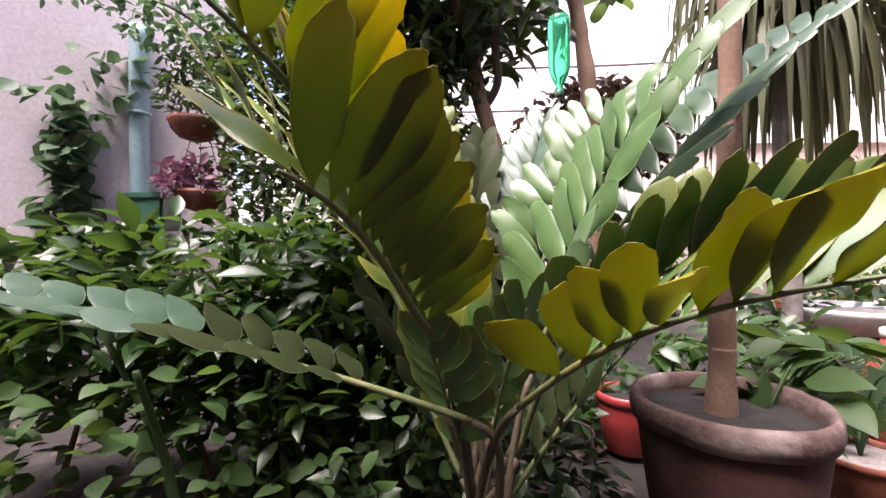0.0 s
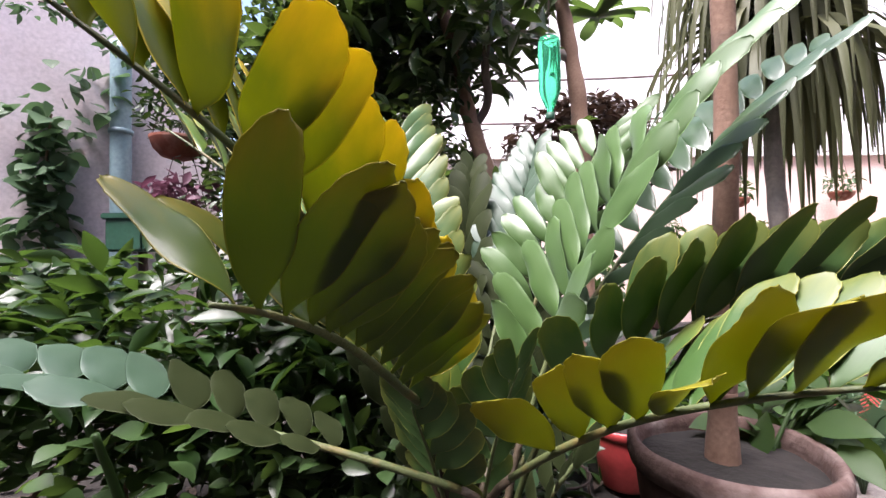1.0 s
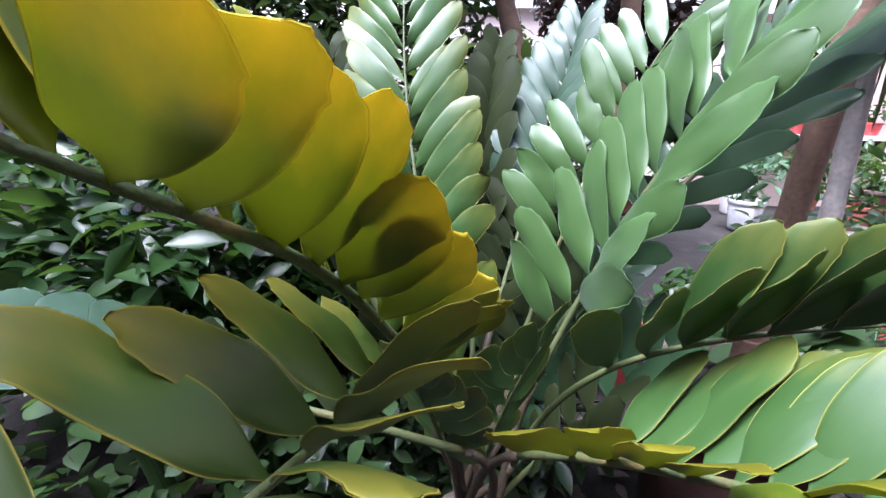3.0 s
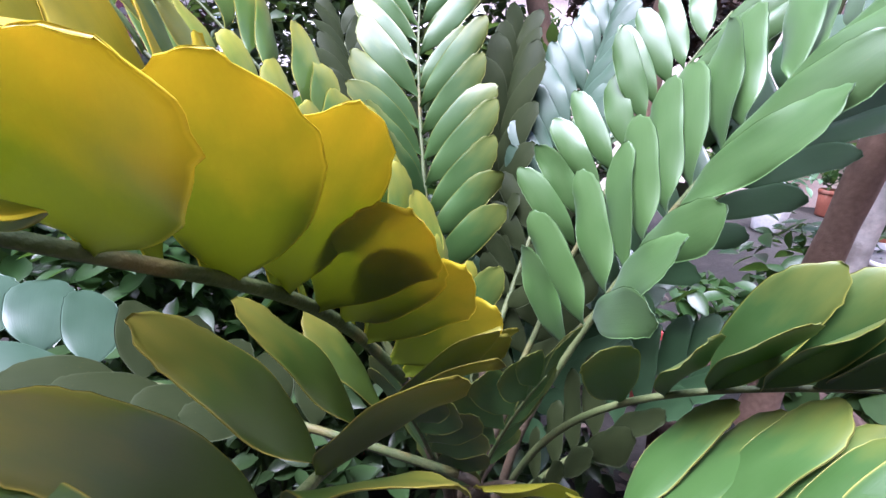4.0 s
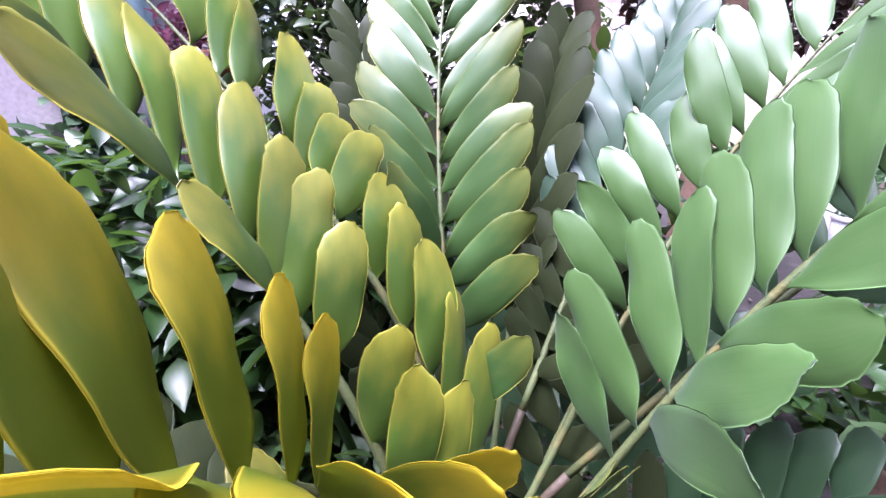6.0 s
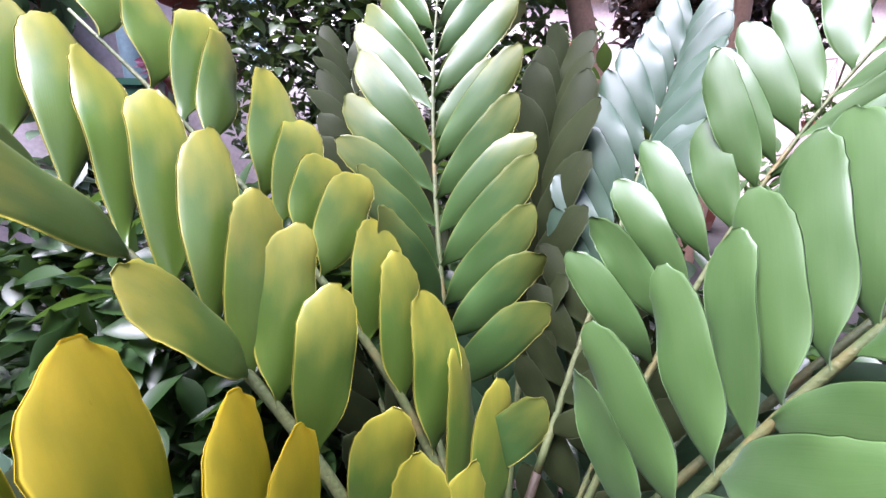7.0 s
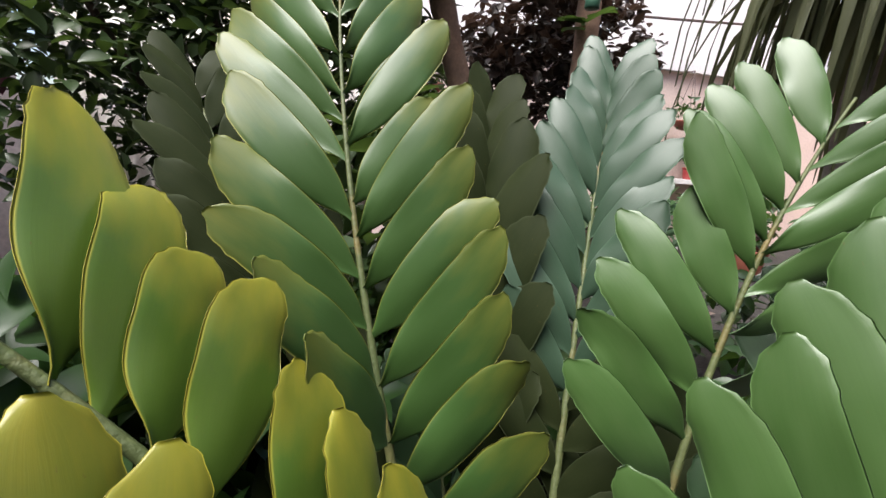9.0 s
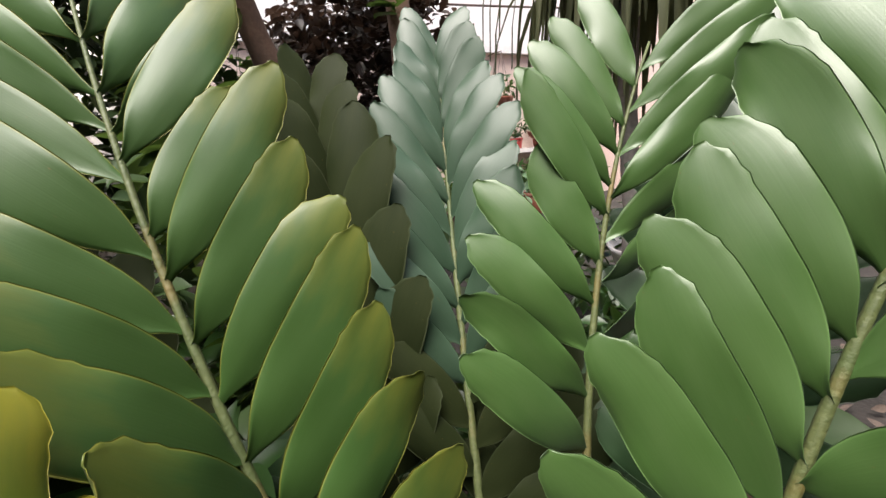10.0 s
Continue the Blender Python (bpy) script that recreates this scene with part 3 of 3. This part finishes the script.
    lathe(bm, [(r * .86, h * .78), (r * .86, h * .875), (r * .5, h * .885), (r * .1, h * .89)], 36, .05)
    part("soil", bm, soil, ob, "dry crumbly soil")
    return ob


def trunk_line(name, parent, pts, r0, r1, material, bumps=.0, label=""):
    pts = [Vector(p) for p in pts]
    fine = []
    for i in range(len(pts) - 1):
        p0, p1, p2, p3 = pts[max(i - 1, 0)], pts[i], pts[i + 1], pts[min(i + 2, len(pts) - 1)]
        for k in range(8):
            u = k / 8
            fine.append(.5 * (2 * p1 + (p2 - p0) * u + (2 * p0 - 5 * p1 + 4 * p2 - p3) * u * u + (3 * p1 - p0 - 3 * p2 + p3) * u ** 3))
    fine.append(pts[-1])
    m = len(fine) - 1
    bm = bmesh.new()
    tube(bm, fine, [(r0 + (r1 - r0) * k / m) * (1 + bumps * noise.noise(fine[k] * 14)) for k in range(m + 1)], 12)
    return part(name, bm, material, parent, label)


pot("terracotta_pot", (.555, .824, 0), .167, .31, CLAY, RIM, "big weathered clay pot with a chalky rim on the soil")
tree_a = thing("potted_tree", (0, 0, 0), "slim bare brown tree trunk growing from the big clay pot", "tree")
trunk_line("trunk", tree_a, [(.55, .83, .26), (.556, .83, .5), (.57, .825, .85), (.565, .82, 1.2), (.56, .83, 1.6), (.55, .84, 2.4)], .024, .015, BARK, .15)
trunk_line("root_flare", tree_a, [(.55, .83, .262), (.55, .83, .285), (.5515, .83, .33), (.5535, .83, .40)], .033, .0225, BARK, .2)

tree_b = thing("yucca_tree", (0, 0, 0), "tall tree with a shaggy skirt of long hanging strap leaves", "tree")
trunk_line("trunk", tree_b, [(1.19, 1.44, -.02), (1.18, 1.43, .5), (1.17, 1.45, 1.0), (1.19, 1.44, 1.6), (1.2, 1.45, 2.2)], .026, .03, BARK_GREY, .2)


def strap_leaves(name, parent, material, origin, n, length, seed, droop=1.0, width=.02, spread=.25, zjit=.3, ahead=0.0):
    rng = random.Random(seed)
    verts, faces = [], []
    for _ in range(n):
        a = rng.uniform(0, 2 * math.pi)
        out = Vector((math.cos(a), math.sin(a), 0))
        o = Vector(origin) + Vector((0, 0, rng.uniform(-zjit, zjit)))
        ln = length * rng.uniform(.6, 1.1)
        side = Vector((-out.y, out.x, 0)) * width * rng.uniform(.6, 1.2)
        reach = spread * rng.uniform(.4, 1.3)
        b = len(verts)
        for k in range(8):
            s = k / 7
            p = o + out * reach * (1 - (1 - s) ** 2.2) + Vector((0, 0, (.35 * (1 - droop) + .2) * ln * s - droop * ln * s * s * 1.15))
            wv = side * (math.sin(math.pi * (.15 + .84 * s)) ** .7)
            verts += [p - wv, p + Vector((0, 0, -.006)) + out * .004, p + wv]
        for k in range(7):
            for j in (0, 1):
                i0 = b + 3 * k + j
                faces.append((i0, i0 + 1, i0 + 4, i0 + 3))
    me = bpy.data.meshes.new(name)
    me.from_pydata([tuple(v) for v in verts], [], faces)
    return mesh_part(name, me, material, parent)


strap_leaves("crown", tree_b, STRAP, (1.18, 1.44, 1.62), 320, .62, 3, droop=.95, spread=.34, zjit=.34, width=.016)

tree_l = thing("dark_tree", (0, 0, 0), "dark tree with broad glossy leaves and a bent trunk", "tree")
trunk_line("trunk", tree_l, [(.40, 1.86, -.02), (.36, 1.85, .55), (.30, 1.85, .86), (.22, 1.85, 1.12), (.17, 1.86, 1.3), (.13, 1.88, 1.55), (.0, 1.95, 2.0)], .038, .03, BARK, .25)
trunk_line("limb", tree_l, [(.19, 1.86, 1.2), (.26, 1.85, 1.32), (.25, 1.84, 1.5), (.32, 1.9, 1.8)], .022, .015, BARK_DARK, .25)
rs = random.Random(5)
leaf_cloud("crown", tree_l, TREE, blob_spots(rs, (.0, 2.0, 1.95), (.62, .5, .6), 1500, .3) + blob_spots(rs, (-.3, 2.0, 1.55), (.5, .4, .35), 700, .3), .15, 5, .36, .6, .25)

tree_n = thing("small_leaved_tree", (0, 0, 0), "dark twiggy tree with many small leaves", "tree")
trunk_line("trunk", tree_n, [(-.5, 2.0, 0), (-.48, 2.0, .6), (-.42, 2.0, 1.0), (-.5, 2.05, 1.6)], .03, .018, BARK_DARK, .2)
trunk_line("limb", tree_n, [(-.45, 2.0, .8), (-.3, 1.95, 1.1), (-.22, 1.95, 1.5)], .015, .008, BARK_DARK, .2)
trunk_line("limb", tree_n, [(-.46, 2.0, .7), (-.7, 1.95, 1.1), (-.9, 1.95, 1.6)], .015, .008, BARK_DARK, .2)
leaf_cloud("crown", tree_n, TREE, blob_spots(rs, (-.42, 2.0, 1.15), (.7, .38, .8), 7500, .2), .055, 6, .5, .6, .1)

tree_m = thing("frangipani_tree", (0, 0, 0), "pale bare-limbed tree with rosettes of long leaves", "tree")
trunk_line("trunk", tree_m, [(.70, 1.95, 0), (.70, 1.95, .8), (.69, 1.95, 1.3), (.66, 1.95, 1.55), (.60, 1.95, 1.95), (.55, 1.95, 2.5)], .042, .03, BARK, .25)
trunk_line("limb", tree_m, [(.66, 1.95, 1.55), (.5, 1.98, 1.66), (.35, 2.0, 1.75), (.2, 2.0, 1.95)], .026, .02, BARK_GREY, .2)
for k, (o, s) in enumerate((((.84, 2.1, 1.85), .3), ((.70, 2.3, 2.1), .3), ((.66, 1.9, 1.22), .12))):
    strap_leaves("rosette", tree_m, PALE, o, 16 if k < 2 else 8, s, 21 + k, droop=.35, spread=s * .8, zjit=.02, width=s * .11)

bush = thing("maroon_bush", (0, 0, 0), "rounded dark bush with small brownish leaves", "bush")
trunk_line("trunk", bush, [(1.0, 2.75, 0), (1.0, 2.75, .6), (1.02, 2.75, 1.1)], .03, .02, BARK_DARK, .2)
leaf_cloud("crown", bush, MAROON, blob_spots(rs, (1.0, 2.75, 1.32), (.52, .4, .36), 3000, .3), .07, 8, .5, .6, .1)

# ---- hanging bottle ----
bottle = thing("hanging_bottle", (.41, 1.42, 1.11), "green plastic bottle hung upside down on a string", "bottle")
bm = bmesh.new()
lathe(bm, [(.010, 0), (.012, .022), (.016, .030), (.030, .062), (.036, .085), (.0355, .12), (.037, .125), (.0355, .165), (.037, .17), (.036, .235), (.033, .252), (.02, .258)], 28)
part("body", bm, BOTTLE, bottle)
bm = bmesh.new()
lathe(bm, [(.013, -.012), (.0145, -.010), (.0145, .008), (.012, .010)], 20)
part("cap", bm, GREENPOT, bottle)
bm = bmesh.new()
tube(bm, [Vector((0, 0, .255)), Vector((.02, .05, .6)), Vector((.05, .2, 1.0))], [.0015] * 3, 5)
part("string", bm, DARKMETAL, bottle)

# ---- undergrowth ----


def stems(parent, rng, n, foot, reach, height, r, material, name="stem"):
    """Leaning stems from a foot, each a part of its own."""
    for _ in range(n):
        a = Vector(foot) + Vector((rng.uniform(-1, 1) * reach[0], rng.uniform(-1, 1) * reach[1], 0))
        b = a + Vector((rng.uniform(-.6, .6) * reach[0], rng.uniform(-.5, .5) * reach[1], height * rng.uniform(.7, 1.1)))
        m = a.lerp(b, .5) + Vector((rng.uniform(-.04, .04), rng.uniform(-.04, .04), .02))
        trunk_line(name, parent, [a - Vector((0, 0, .02)), m, b], r, r * .5, material, .15)


rs = random.Random(17)
shrub = thing("glossy_shrub", (0, 0, 0), "dense glossy green shrub with pointed leaves", "shrub")
stems(shrub, rs, 10, (-.6, 1.0, 0), (.5, .15), .5, .008, BARK)
leaf_cloud("foliage", shrub, BUSH, blob_spots(rs, (-.62, 1.02, .44), (.62, .26, .24), 2100, .3) + blob_spots(rs, (-.22, 1.0, .52), (.2, .2, .2), 420, .3)
           + blob_spots(rs, (-.15, 1.1, .3), (.2, .2, .3), 420, .2), .075, 31, .42, .5, .1)
creeper = thing("broad_leaved_creeper", (0, 0, 0), "pale green creeper with broad soft leaves over the soil", "creeper")
stems(creeper, rs, 9, (-.42, .82, 0), (.35, .16), .42, .010, PALE)
leaf_cloud("foliage", creeper, PALE, blob_spots(rs, (-.5, .84, .22), (.55, .18, .22), 560, .3) + blob_spots(rs, (-.75, .64, .12), (.4, .16, .12), 190, .3), .05, 32, .72, .35, .15)
creeper2 = thing("low_undergrowth", (0, 0, 0), "low mixed green undergrowth behind the palm", "undergrowth")
leaf_cloud("foliage", creeper2, BUSH, blob_spots(rs, (.35, 1.45, .12), (.4, .25, .16), 500, .3) + blob_spots(rs, (.95, 1.3, .2), (.3, .25, .2), 420, .3)
           + blob_spots(rs, (1.7, 1.7, .25), (.6, .4, .25), 700, .3) + blob_spots(rs, (-.1, 1.6, .25), (.5, .3, .3), 800, .3), .08, 33, .5, .5, .1)

# leaf filler added to cover bright soil and deepen the shade below
lowleaf = thing("shade_fill_seedlings", (0, 0, 0), "dark leafy seedlings added round the palm's foot to deepen its shade", "seedlings")
stems(lowleaf, rs, 5, (-.15, .9, 0), (.2, .08), .26, .004, BARK_DARK)
leaf_cloud("foliage", lowleaf, TREE, blob_spots(rs, (.1, .9, .13), (.28, .12, .14), 500, .3) + blob_spots(rs, (-.2, .88, .18), (.22, .14, .18), 600, .3), .055, 36, .45, .5, .1)

# shrub added so the gap between the fronds reads as deep shade
shady = thing("gap_shrub", (0, 0, 0), "added dark leafy shrub filling the shaded gap behind the palm", "shrub")
stems(shady, rs, 6, (.15, 1.4, 0), (.2, .1), .6, .008, BARK_DARK)
leaf_cloud("foliage", shady, TREE, blob_spots(rs, (.15, 1.42, .52), (.34, .2, .42), 1000, .2), .075, 37, .45, .5, .2)

# ---- left wall ----


def on_wall(u, z, off=.03):
    """A place u metres along the left wall from its far end, z high."""
    a, b = Vector((-1.2, 2.45, 0)), Vector((-3.4, 1.0, 0))
    t = (b - a).normalized()
    return a + t * u + Vector((.55, -.835, 0)) * off + Vector((0, 0, z))


pipe = thing("drain_pipe", (0, 0, 0), "blue-grey drain pipe fixed to the lilac wall", "pipe")
trunk_line("pipe", pipe, [on_wall(.44, 0, .06), on_wall(.44, 1.0, .06), on_wall(.44, 1.75, .06)], .045, .045, PIPE)
for z in (.5, 1.3):
    bm = bmesh.new()
    lathe(bm, [(.046, -.012), (.052, -.01), (.052, .01), (.046, .012)], 20)
    part("bracket", bm, PIPE, pipe).location = on_wall(.44, z, .06)

vine = thing("climbing_vine", (0, 0, 0), "climbing vine with heart-shaped leaves on the lilac wall", "vine")
trunk_line("stem", vine, [on_wall(.74, 0, .03), on_wall(.70, .5, .04), on_wall(.72, 1.0, .04), on_wall(.70, 1.35, .04)], .008, .005, BARK)
spots = []
for k in range(210):
    z = rs.uniform(.45, 1.4)
    spots.append(on_wall(.72 + rs.gauss(0, .045) + .08 * (z > 1.25) * rs.uniform(-1, 1), z, rs.uniform(.03, .12)))
for k in range(40):
    spots.append(on_wall(.72 + rs.uniform(-.35, .35), rs.uniform(.4, .62), rs.uniform(.03, .1)))
for k in range(24):
    spots.append(on_wall(.55 + rs.uniform(-.15, .15), rs.uniform(1.35, 1.62), rs.uniform(.03, .1)))
leaf_cloud("foliage", vine, VINE, spots, .10, 41, .75, .3, .5)

stake = thing("dark_stake", (0, 0, 0), "short dark stake standing by the wall", "stake")
trunk_line("stake", stake, [on_wall(.52, 0, .12), on_wall(.52, .75, .12)], .012, .012, DARKMETAL)

# corrugated fence: each sheet a piece
fence = thing("corrugated_fence", (0, 0, 0), "pale corrugated sheet fence beside the lilac wall", "fence", kind="structure")
for k in range(3):
    bm = bmesh.new()
    a = Vector((-1.18 + k * .42, 2.62 + k * .12, 0))
    cols = []
    for i in range(43):
        x = i * .01
        off = .012 * math.sin(i * 2 * math.pi / 6)
        cols.append([bm.verts.new(a + Vector((x, x * .28 + off + d, z))) for d in (0, .004) for z in (-.02, 1.55)])
    for p, q in zip(cols, cols[1:]):
        bm.faces.new((p[0], q[0], q[1], p[1]))
        bm.faces.new((p[2], p[3], q[3], q[2]))
        bm.faces.new((p[1], q[1], q[3], p[3]))
        bm.faces.new((p[0], p[2], q[2], q[0]))
    for p in (cols[0], cols[-1]):
        bm.faces.new((p[0], p[1], p[3], p[2]))
    part("sheet", bm, METAL, fence)


def hanging_pot(at, r, label, leaves, seed, n=260, spread=(.16, .14, .12), size=.05, lift=.12, hang=.2):
    ob = thing("hanging_pot", at, label, "hanging pot", "hanging pots on the wall")
    bm = bmesh.new()
    lathe(bm, [(r * .25, -r * .55), (r * .62, -r * .42), (r * .9, -r * .12), (r, .18 * r), (r * 1.04, .3 * r), (r * .96, .3 * r), (r * .88, .1 * r)], 30)
    part("bowl", bm, TERRACOTTA, ob)
    for k in range(3):
        a = k * 2.1
        bm = bmesh.new()
        tube(bm, [Vector((r * math.cos(a), r * math.sin(a), .25 * r)), Vector((0, 0, .45))], [.002, .002], 5)
        part("wire", bm, DARKMETAL, ob)
    bm = bmesh.new()
    tube(bm, [Vector((0, 0, .45)), Vector((0, .1, .455)), Vector((0, .24, .44))], [.005] * 3, 6)
    part("bracket", bm, DARKMETAL, ob)
    rr = random.Random(seed)
    leaf_cloud("foliage", ob, leaves, blob_spots(rr, (0, 0, lift), spread, n, .2), size, seed, .4, .7, hang)
    return ob


hanging_pot((-1.15, 2.0, 1.18), .115, "terracotta hanging bowl with bushy small-leaved plant", BUSH, 51, 420, (.2, .16, .18), .05, .2)
hanging_pot((-1.13, 2.0, .845), .11, "terracotta hanging bowl with purple trailing plant", PURPLE, 52, 200, (.2, .16, .10), .07, .09, .1)
box_pot = thing("square_planter", (-1.42, 2.1, .70), "dark green square plastic planter fixed by the wall", "planter")
bm = bmesh.new()
box(bm, (-.09, -.08, 0), (.09, .08, .17))
bmesh.ops.bevel(bm, geom=bm.edges[:], offset=.012, segments=2, affect="EDGES")
part("body", bm, GREENPOT, box_pot, smooth=False)
bm = bmesh.new()
box(bm, (-.1, -.09, .15), (.1, .09, .18))
bmesh.ops.bevel(bm, geom=bm.edges[:], offset=.006, segments=2, affect="EDGES")
part("rim", bm, GREENPOT, box_pot, smooth=False)
bm = bmesh.new()
tube(bm, [Vector((0, .05, 0)), Vector((0, .07, -.4)), Vector((0, .07, -.72))], [.02, .02, .02], 8)
part("post", bm, DARKMETAL, box_pot)

branch = thing("overhanging_branch", (0, 0, 0), "thin overhanging branch with many small leaves", "branch")
trunk_line("branch", branch, [(-.7, 2.0, 1.2), (-.95, 1.95, 1.5), (-1.25, 1.9, 1.72), (-1.7, 1.9, 1.8)], .012, .004, BARK_DARK, .1)
leaf_cloud("foliage", branch, VINE, blob_spots(rs, (-1.15, 1.92, 1.66), (.34, .14, .18), 300, .2) + blob_spots(rs, (-.95, 1.95, 1.4), (.16, .14, .3), 260, .2)
           + blob_spots(rs, (-1.6, 1.9, 1.78), (.25, .06, .08), 60, .2), .06, 44, .45, .6, .2)

# ---- right-hand pots ----
broad = thing("broad_leaved_plant", (0, 0, 0), "leafy green plant spilling over the clay pot", "plant")
leaf_cloud("foliage", broad, PALE, blob_spots(rs, (.76, .90, .32), (.14, .12, .10), 42, .2), .10, 61, .62, .5, .1)
for k in range(5):
    trunk_line("stem", broad, [(.66 + .02 * k, .86 + .015 * k, .26), (.72 + .02 * k, .88, .34), (.76 + .03 * k, .9, .36)], .004, .003, PALE)
small = pot("small_pot", (1.0, 1.02, 0), .105, .11, TERRACOTTA, TERRACOTTA, "small terracotta pot filled with grey gravel", PEBBLE)
seedling = thing("palm_seedling", (1.0, 1.02, .09), "small feathery palm seedling in the small pot", "plant")
for k in range(9):
    a = k * 2.4
    out = Vector((math.cos(a), math.sin(a), 0))
    c = [Vector((0, 0, 0)), Vector((0, 0, .12)) + out * .02, Vector((0, 0, .22)) + out * .06, Vector((0, 0, .24)) + out * .16]
    bm = bmesh.new()
    tube(bm, [bezier(c, q / 8) for q in range(9)], [.003 - .0002 * q for q in range(9)], 5)
    for q in range(6, 30):
        s = q / 30
        p = bezier(c, s)
        side = out.cross(Vector((0, 0, 1)))
        for sg in (1, -1):
            d = (side * sg + Vector((0, 0, .5)) + out * .7).normalized() * .06
            w = Vector((0, 0, .004))
            vs = [bm.verts.new(v) for v in (p - w, p + w, p + d)]
            bm.faces.new(vs)
    part("leaf", bm, VINE, seedling)
pot("small_red_pot", (-.095, .93, 0), .068, .13, TERRACOTTA, TERRACOTTA, "small terracotta pot standing behind the palm stems")
for x, y, r, h in ((.56, 1.27, .09, .17), (1.2, 1.3, .1, .2)):
    pot("plastic_pot", (x, y, 0), r, h, REDPLASTIC, REDPLASTIC, "red plastic flower pot standing on the soil")
stand = thing("wire_stand", (.30, 1.02, 0), "rusty wire plant stand with ring top", "plant stand")
for z in (.07, .16):
    bm = bmesh.new()
    tube(bm, [Vector((.07 * math.cos(k * .3142), .07 * math.sin(k * .3142), z)) for k in range(21)], [.003] * 21, 6)
    part("ring", bm, DARKMETAL, stand)
for k in range(3):
    bm = bmesh.new()
    tube(bm, [Vector((.085 * math.cos(k * 2.1), .085 * math.sin(k * 2.1), 0)), Vector((.065 * math.cos(k * 2.1), .065 * math.sin(k * 2.1), .17))], [.003, .003], 6)
    part("leg", bm, DARKMETAL, stand)
pot("clay_pot", (1.42, 1.45, 0), .16, .31, CLAY, RIM, "clay pot carrying a white tray")
tray = thing("white_tray", (1.42, 1.45, .31), "oval white glazed tray with dry soil on a pot", "tray")
bm = bmesh.new()
lathe(bm, [(.15, 0), (.17, .005), (.19, .06), (.2, .075), (.19, .078), (.175, .06), (.16, .05)], 40)
part("dish", bm, TRAYWHITE, tray)
bm = bmesh.new()
lathe(bm, [(.165, .045), (.165, .058), (.05, .066)], 30, .06)
part("soil", bm, PEBBLE, tray)
red = thing("red_bottle", (1.26, 1.2, 0), "red translucent plastic bottle standing among the pots", "bottle")
bm = bmesh.new()
lathe(bm, [(.055, 0), (.062, .02), (.062, .2), (.055, .24), (.025, .29), (.018, .31), (.018, .34)], 28)
part("body", bm, REDPLASTIC, red)
bm = bmesh.new()
lathe(bm, [(.02, .335), (.02, .36), (.012, .365)], 18)
part("cap", bm, TRAYWHITE, red)

# ---- back wall ----
for k, (x, z) in enumerate(((2.9, 1.15), (3.35, .8), (3.9, 1.2), (2.3, .75), (.55, 1.25), (.62, .95))):
    hanging_pot((x, 4.0, z), .1, "small hanging flower pot on the pink wall", BUSH, 70 + k, 90, (.16, .12, .12), .07, .1)
for k, (x, y, r, h) in enumerate(((1.5, 3.7, .13, .24), (2.0, 3.8, .11, .2), (2.5, 3.75, .14, .26), (3.1, 3.8, .12, .22), (3.6, 3.7, .13, .24), (2.2, 3.2, .12, .22), (2.9, 3.1, .13, .22))):
    ob = pot("clay_pot", (x, y, 0), r, h, (TERRACOTTA, CLAY, TRAYWHITE)[k % 3], (TERRACOTTA, RIM, TRAYWHITE)[k % 3], "flower pot with a leafy plant by the pink wall")
    leaf_cloud("plant", ob, (BUSH, PALE, VINE)[k % 3], blob_spots(rs, (0, 0, h + .16), (.2, .2, .2), 110, .2), .11, 300 + k, .4, .8, -.1)
shelf = thing("wall_shelf", (3.3, 4.1, .62), "white shelf fixed to the pink wall", "shelf")
bm = bmesh.new()
box(bm, (-.7, -.12, 0), (.7, .1, .04))
part("board", bm, TRAYWHITE, shelf, smooth=False)
for x in (-.55, .55):
    bm = bmesh.new()
    box(bm, (x - .015, -.1, -.12), (x + .015, .1, 0))
    part("bracket", bm, DARKMETAL, shelf, smooth=False)
for k in range(4):
    ob = pot("small_pot", (2.8 + k * .32, 4.07, .66), .07, .11, (TERRACOTTA, REDPLASTIC)[k % 2], (RIM, REDPLASTIC)[k % 2], "small flower pot on the white wall shelf")
    leaf_cloud("plant", ob, BUSH, blob_spots(rs, (0, 0, .18), (.1, .1, .1), 50, .2), .08, 320 + k, .4, .8, -.1)
coping = thing("wall_coping", (0, 0, 0), "projecting coping course along the pink wall", "coping", kind="structure")
bm = bmesh.new()
box(bm, (-1.05, 4.15, 1.62), (5.3, 4.37, 1.69))
part("coping", bm, WHITE, coping, smooth=False)
for x in (-1.6, 5.6):
    pole = thing("wooden_pole", (0, 0, 0), "grey wooden pole carrying overhead cables", "pole", "cable poles")
    trunk_line("shaft", pole, [(x, 4.62, -.02), (x, 4.62, 1.5), (x, 4.62, 3.0)], .06, .05, BARK_GREY, .05)
for z in (2.15, 2.62):
    cable = thing("cable", (0, 0, 0), "thin dark overhead cable between poles", "cable", "overhead cables")
    trunk_line("wire", cable, [(-1.6, 4.6, z - .05), (2, 4.6, z - .02), (5.6, 4.6, z + .2)], .012, .012, DARKMETAL)

# fallen leaves
litter = leaf_cloud("leaf_litter", None, BARK_DARK, [(rs.gauss(.2, 1.0), rs.gauss(1.1, .6), .012) for _ in range(900)], .05, 91, .5, .05)
tagged(litter, "brown fallen leaves scattered on the soil", "leaf litter", kind="stuff")
